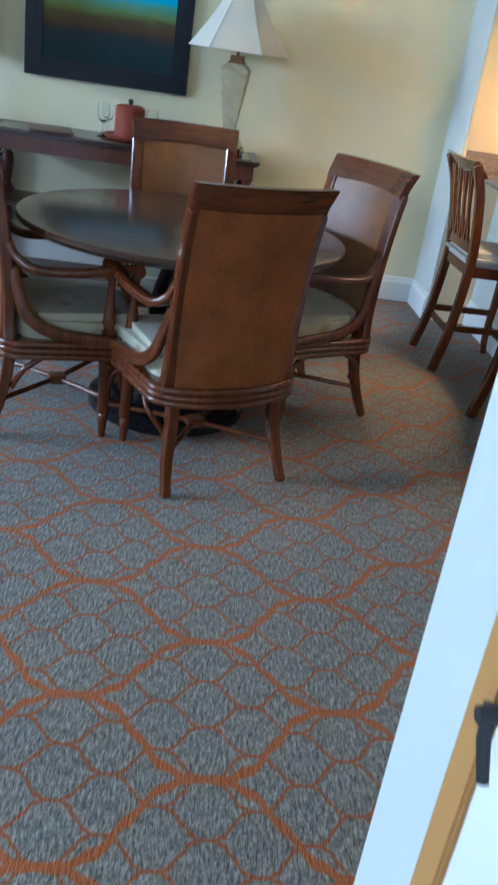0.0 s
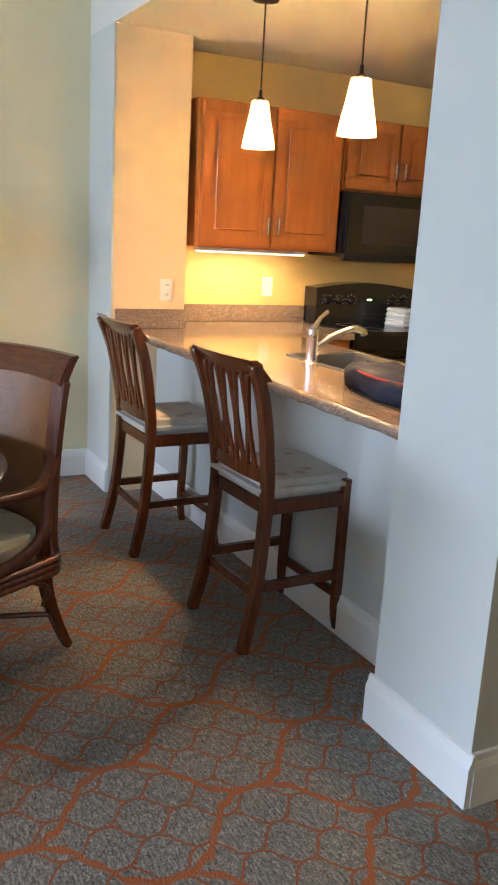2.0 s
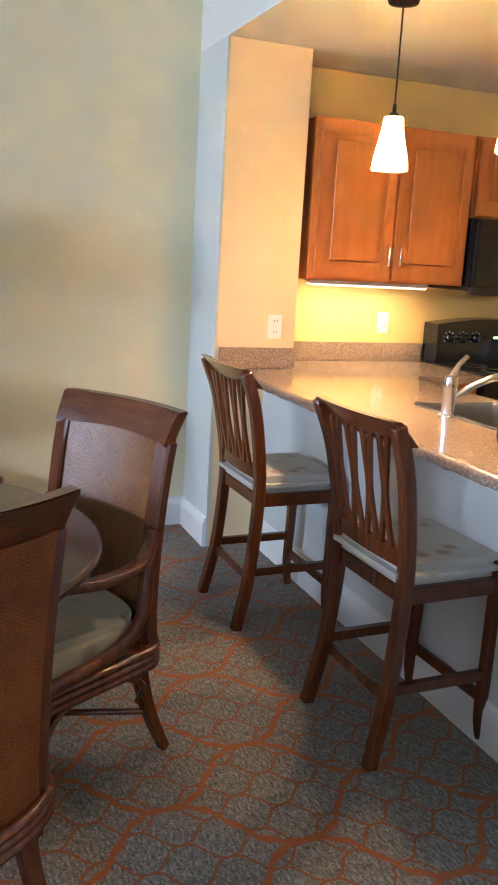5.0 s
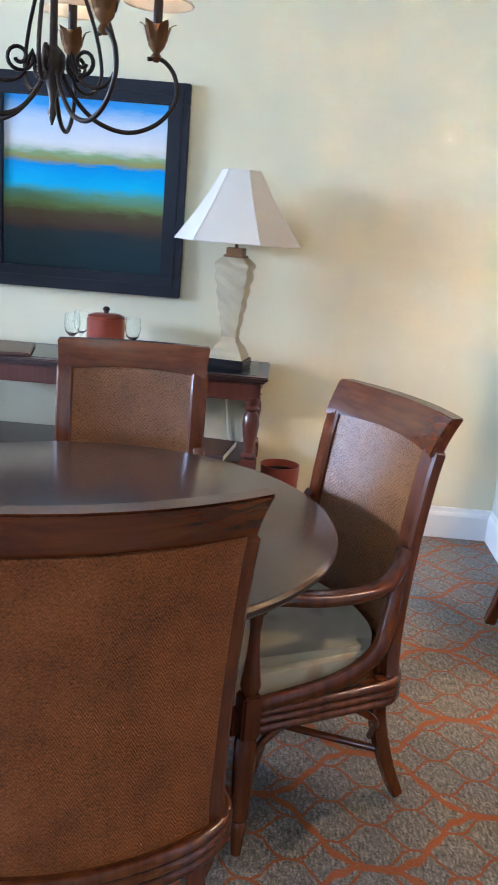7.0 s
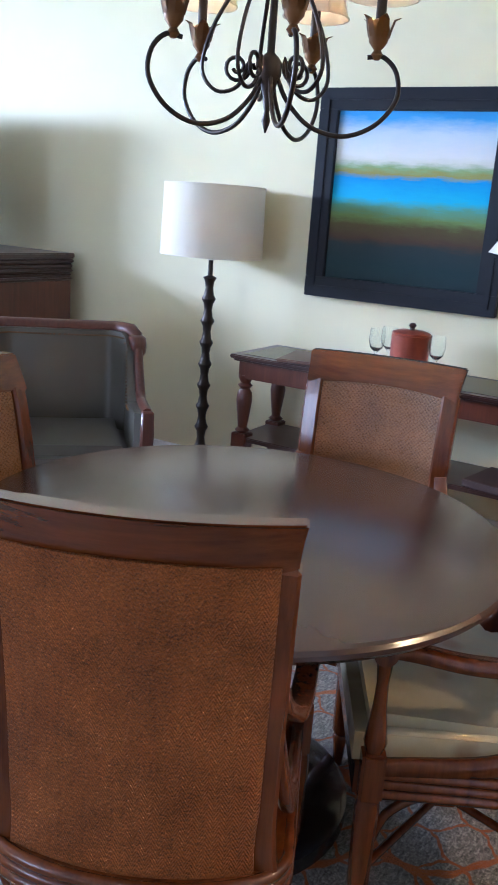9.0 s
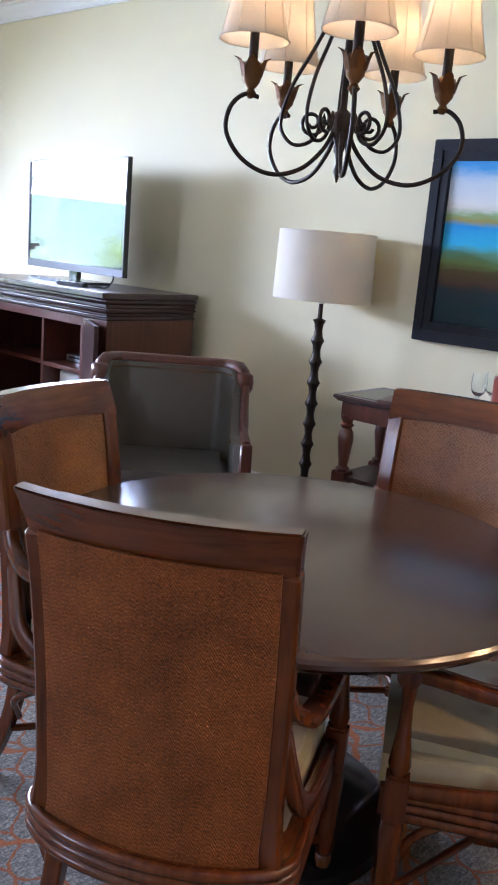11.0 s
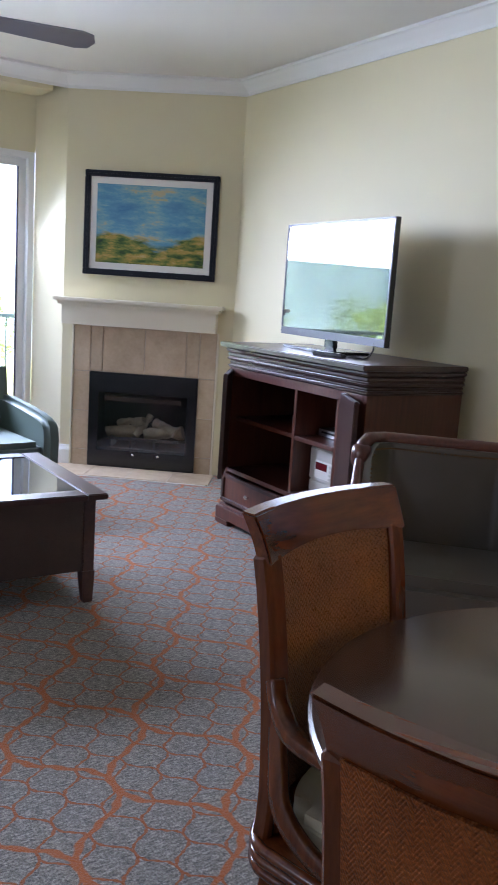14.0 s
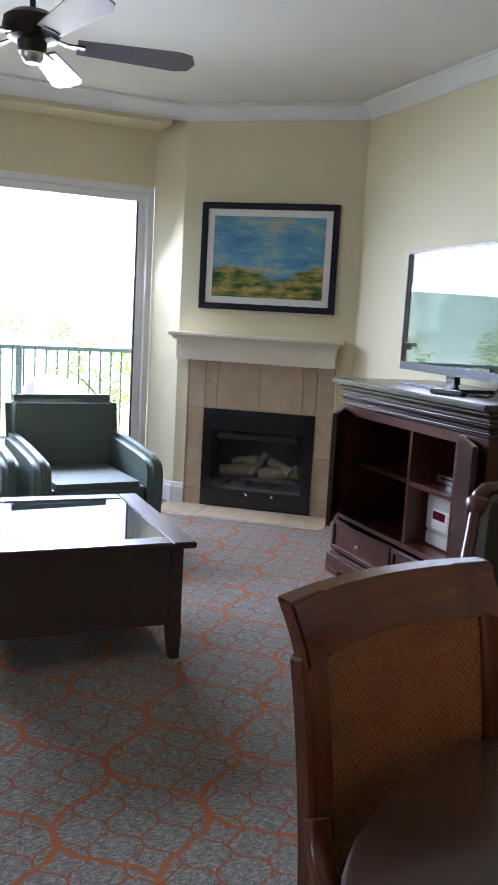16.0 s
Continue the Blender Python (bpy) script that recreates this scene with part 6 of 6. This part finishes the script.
for x in (-0.30, -0.21, -0.12, 0.20, 0.29):
    kb = smooth(part("knob", lathe([(0.026, 0), (0.024, 0.018), (0.018, 0.022), (0.001, 0.022)], 16, m=pose(x, 0.46, 1.06, 90)), BLACK, panel), 50)
    for q in range(7):
        a = radians(-120 + q * 40)
        part("tick", boxed(-0.0025, 0.0025, -0.001, 0.0005, 0.031, 0.038, m=pose(x, 0.4595, 1.06) @ pose(0, 0, 0, 0, math.degrees(a), 0)), KNOBM, kb)
part("clock", boxed(-0.055, 0.065, 0.455, 0.462, 1.045, 1.085, 0.002), surface("dark clock glass", (0.01, 0.012, 0.01), 0.1), panel)
part("clock_digits", boxed(0.0, 0.035, 0.4535, 0.4555, 1.06, 1.072), glow_material("green digits", (0.35, 1.0, 0.15), 0.6, (0.1, 0.2, 0.05)), panel, "lit green digits")
for x, y, r in ((-0.19, 0.13, 0.09), (0.19, 0.13, 0.105), (-0.19, 0.36, 0.075), (0.19, 0.36, 0.075)):
    part("burner_ring", tube([(x + r * math.cos(a), y + r * math.sin(a), 0.9182) for a in [2 * math.pi * i / 36 for i in range(36)]], 0.0015, 4, closed=True), STEEL, stove)
part("oven_door", boxed(-0.36, 0.36, -0.03, 0.0, 0.20, 0.80, 0.008), BLACK, stove)
smooth(part("oven_handle", tube([(-0.30, -0.03, 0.76), (-0.30, -0.07, 0.76), (0.30, -0.07, 0.76), (0.30, -0.03, 0.76)], 0.012, 10), BLACK, stove))
towels = root("folded_towels", "stack of folded white kitchen towels on the stove", "towels", pose(3.47, 5.06, 0.9185, 0, 0, 15))
TOWEL = surface("white towelling", (0.78, 0.77, 0.74), 0.95, vary=0.06, fine=300, relief=0.6)
for k in range(4):
    tb2 = boxed(-0.11 + 0.004 * k, 0.11 - 0.006 * k, -0.085, 0.085, 0.028 * k, 0.028 * k + 0.027, 0.012, seg=3)
    for v in tb2.verts:
        v.co.z += 0.003 * math.sin(30 * v.co.x + k)
    if k == 0:
        for v in tb2.verts:
            v.co.z = max(0, v.co.z)
    smooth(part("towel", tb2, TOWEL, towels), 60)


# ---- pendants ----
def pendant(x, y):
    p = root("pendant_lamp", "lit white glass pendant lamp on a thin bronze rod", "lamp", pose(x, y, 0), "pendants over the counter")
    smooth(part("canopy", lathe([(0.012, KIT_Z - 0.03), (0.055, KIT_Z - 0.022), (0.062, KIT_Z - 0.001)], 24), IRON, p), 40)
    smooth(part("rod", lathe([(0.0035, 2.01), (0.0035, KIT_Z - 0.028)], 8), IRON, p))
    smooth(part("cap", lathe([(0.020, 1.985), (0.022, 1.993), (0.008, 2.005), (0.007, 2.03)], 16), IRON, p), 50)
    sh = bmesh.new()
    for off in (0, -0.003):
        lathe([(0.071 + off, 1.793), (0.066 + off, 1.826), (0.052 + off, 1.89), (0.041 + off, 1.95), (0.036 + off, 1.985), (0.018, 1.988)], 28, sh, close=False)
    smooth(part("shade", sh, FROST, p, "glowing frosted glass shade"), 60)
    lamp("pendant_bulb", "POINT", pose(x, y, 1.845), PEND_W, (1.0, 0.66, 0.30), 0.055)
    return p


PEND_W = 3.8
pendant(1.880, 4.150)
pendant(1.890, 3.410)


# ---- bar stools ----
def bar_stool():
    s = root("bar_stool", "dark wooden slatted bar stool with a grey floral seat", "stool", Matrix(), "stools at the counter")
    SW = CHAIRWOOD
    # local: +y ahead, x right; rear feet at y = 0
    for sx in (-1, 1):
        post = curve_pts([(sx * 0.200, -0.012, 0.0), (sx * 0.190, 0.035, 0.22), (sx * 0.185, 0.060, 0.50), (sx * 0.190, 0.055, 0.66), (sx * 0.205, 0.018, 0.88), (sx * 0.218, -0.035, 1.030)], 5)
        n = len(post)
        smooth(part("rear_post", sweep_box(post, [0.036 + 0.006 * math.sin(math.pi * i / n) for i in range(n)], [0.042] * n, bev=0.005), SW, s), 40)
        leg = curve_pts([(sx * 0.195, 0.400, 0.0), (sx * 0.190, 0.385, 0.10), (sx * 0.188, 0.390, 0.30), (sx * 0.188, 0.395, 0.60)], 5)
        m = len(leg)
        smooth(part("front_leg", sweep_box(leg, [0.028 + 0.012 * i / m for i in range(m)], [0.028 + 0.012 * i / m for i in range(m)], bev=0.004), SW, s), 40)
        part("side_rail", boxed(sx * 0.188 - 0.012, sx * 0.188 + 0.012, 0.06, 0.39, 0.50, 0.552, 0.004), SW, s)
        part("side_stretcher", sweep_box([(sx * 0.188, 0.045, 0.235), (sx * 0.189, 0.385, 0.235)], [0.022, 0.022], [0.032, 0.032]), SW, s)
    for y in (0.062, 0.392):
        part("seat_rail", boxed(-0.19, 0.19, y - 0.012, y + 0.012, 0.50, 0.552, 0.004), SW, s)
    part("front_stretcher", boxed(-0.18, 0.18, 0.378, 0.400, 0.135, 0.17, 0.004), SW, s)
    part("rear_stretcher", boxed(-0.18, 0.18, 0.030, 0.050, 0.19, 0.225, 0.004), SW, s)
    def crest(a, b):
        u = -1 + 2 * a
        z = 0.970 + b * 0.072
        return Vector((u * 0.228, 0.006 - 0.062 * b - 0.026 * (1 - u * u), z)), (0, -1, 0)
    smooth(part("crest_rail", sheet(crest, 14, 6, 0.026), SW, s), 50)
    def low(a, b):
        u = -1 + 2 * a
        return Vector((u * 0.185, 0.045 - 0.012 * (1 - u * u), 0.61 + b * 0.05)), (0, -1, 0)
    smooth(part("lower_rail", sheet(low, 10, 2, 0.022), SW, s), 50)
    for k in range(8):
        u = -0.82 + 1.64 * k / 7
        wig = 0.017 if k % 2 == 0 else -0.017
        pts = curve_pts([(u * 0.165 - wig * 0.5, 0.034, 0.66), (u * 0.172 + wig * 0.4, 0.020, 0.74), (u * 0.18 + wig, 0.006, 0.82), (u * 0.186 + wig * 0.6, -0.008, 0.90), (u * 0.195, -0.025, 0.99)], 5)
        n = len(pts)
        smooth(part("slat", sweep_box(pts, [0.019] * n, [0.013] * n, bev=0.002), SW, s), 40)
    cu = boxed(-0.205, 0.205, 0.03, 0.425, 0.552, 0.618, 0.026, seg=4)
    smooth(part("seat_cushion", cu, FABRIC2, s, "grey floral seat"), 60)
    return s


m2, nt2, b2 = nodes_of("grey floral fabric")
vv = coords(nt2)
na, nbb = noise_of(nt2, vv, 9.0, 3), noise_of(nt2, vv, 330.0, 2)
vo2 = add(nt2, "ShaderNodeTexVoronoi", Scale=10.0)
nt2.links.new(vv, vo2.inputs["Vector"])
sp = ramp(nt2, math_node(nt2, "ADD", vo2.outputs["Distance"], math_node(nt2, "MULTIPLY", na, 0.35)), [(0.26, 1.0), (0.48, 0.0)])
nt2.links.new(mixed(nt2, math_node(nt2, "MULTIPLY", sp, 0.8), mixed(nt2, nbb, (0.36, 0.345, 0.30), (0.58, 0.565, 0.51)), (0.28, 0.17, 0.09)), b2.inputs["Base Color"])
b2.inputs["Roughness"].default_value = 0.8
bump(nt2, b2, nbb, 0.3, 0.001)
FABRIC2 = m2
stool = bar_stool()
stool.matrix_world = pose(1.336, 4.282, 0, 0, 0, -89)
copy_thing(stool, pose(1.383, 3.306, 0, 0, 0, -88))

# ---- hall door ----
hd = root("door_1", "white hall closet door with a black lever handle", "door", pose(0.279, 0, 0), kind="structure")
part("casing", box(box(bmesh.new(), -0.012, 0, 0.555, 0.60, 0.0, 2.05, 0.003), -0.012, 0, -0.40, 0.60, 2.05, 2.11, 0.003), surface("oak edge", (0.50, 0.25, 0.07), 0.4), hd, "honey oak door edge")
dl = part("leaf", boxed(-0.006, 0.0, -0.34, 0.553, 0.01, 2.04, 0.002), WHITE, hd)
lv = bmesh.new()
lathe([(0.016, 0), (0.016, 0.006), (0.008, 0.010), (0.007, 0.03)], 18, lv, pose(-0.006, 0.532, 0.948, 0, -90))
tube([(-0.026, 0.536, 0.956), (-0.028, 0.526, 0.93), (-0.026, 0.510, 0.90)], [0.006, 0.006, 0.005], 10, lv)
smooth(part("door_handle", lv, MATBLACK, dl, "black lever handle"), 50)

# ---- balcony chair ----
WICK = woven("white wicker", (0.16, 0.14, 0.12), (0.34, 0.31, 0.28), 0.6, 0.02, 0.9)
wc = root("wicker_chair", "pale wicker chair standing on the balcony", "chair", pose(-8.1, 3.85, -0.03, 0, 0, 100))
def wback(u, v):
    a = math.pi * (0.05 + 0.9 * u)
    r = 0.36 * (1 + 0.10 * v)
    return Vector((r * math.cos(a), 0.05 + r * 0.85 * math.sin(a), 0.40 + v * (0.14 + 0.24 * math.sin(a) ** 1.5))), (math.cos(a), math.sin(a), 0)
smooth(part("back", sheet(wback, 24, 10, 0.02), WICK, wc), 60)
smooth(part("seat", lathe([(0.30, 0.36), (0.36, 0.38), (0.36, 0.42), (0.33, 0.44), (0.001, 0.44)], 28, m=pose(0, 0.05, 0)), WICK, wc), 50)
for k in range(4):
    a = radians(45 + 90 * k)
    part("leg", tube([(0.26 * math.cos(a), 0.05 + 0.26 * math.sin(a), 0.37), (0.32 * math.cos(a), 0.05 + 0.32 * math.sin(a), 0)], 0.018, 8), WICK, wc)

# ---- kitchen floor tiles ----
ft_me = None
kf = bpy.data.objects["floor_kitchen"]
for i in range(8):
    for j in range(14):
        if ft_me is None:
            ob = part("tile", boxed(0.003, 0.302, 0.003, 0.302, -0.012, 0.0, 0.002, seg=1), FLOORTILE, kf)
            ft_me = ob.data
        else:
            ob = new("tile", ft_me)
            ob.parent = kf
        ob.location = (1.86 + i * 0.305, 0.78 + j * 0.305, 0)
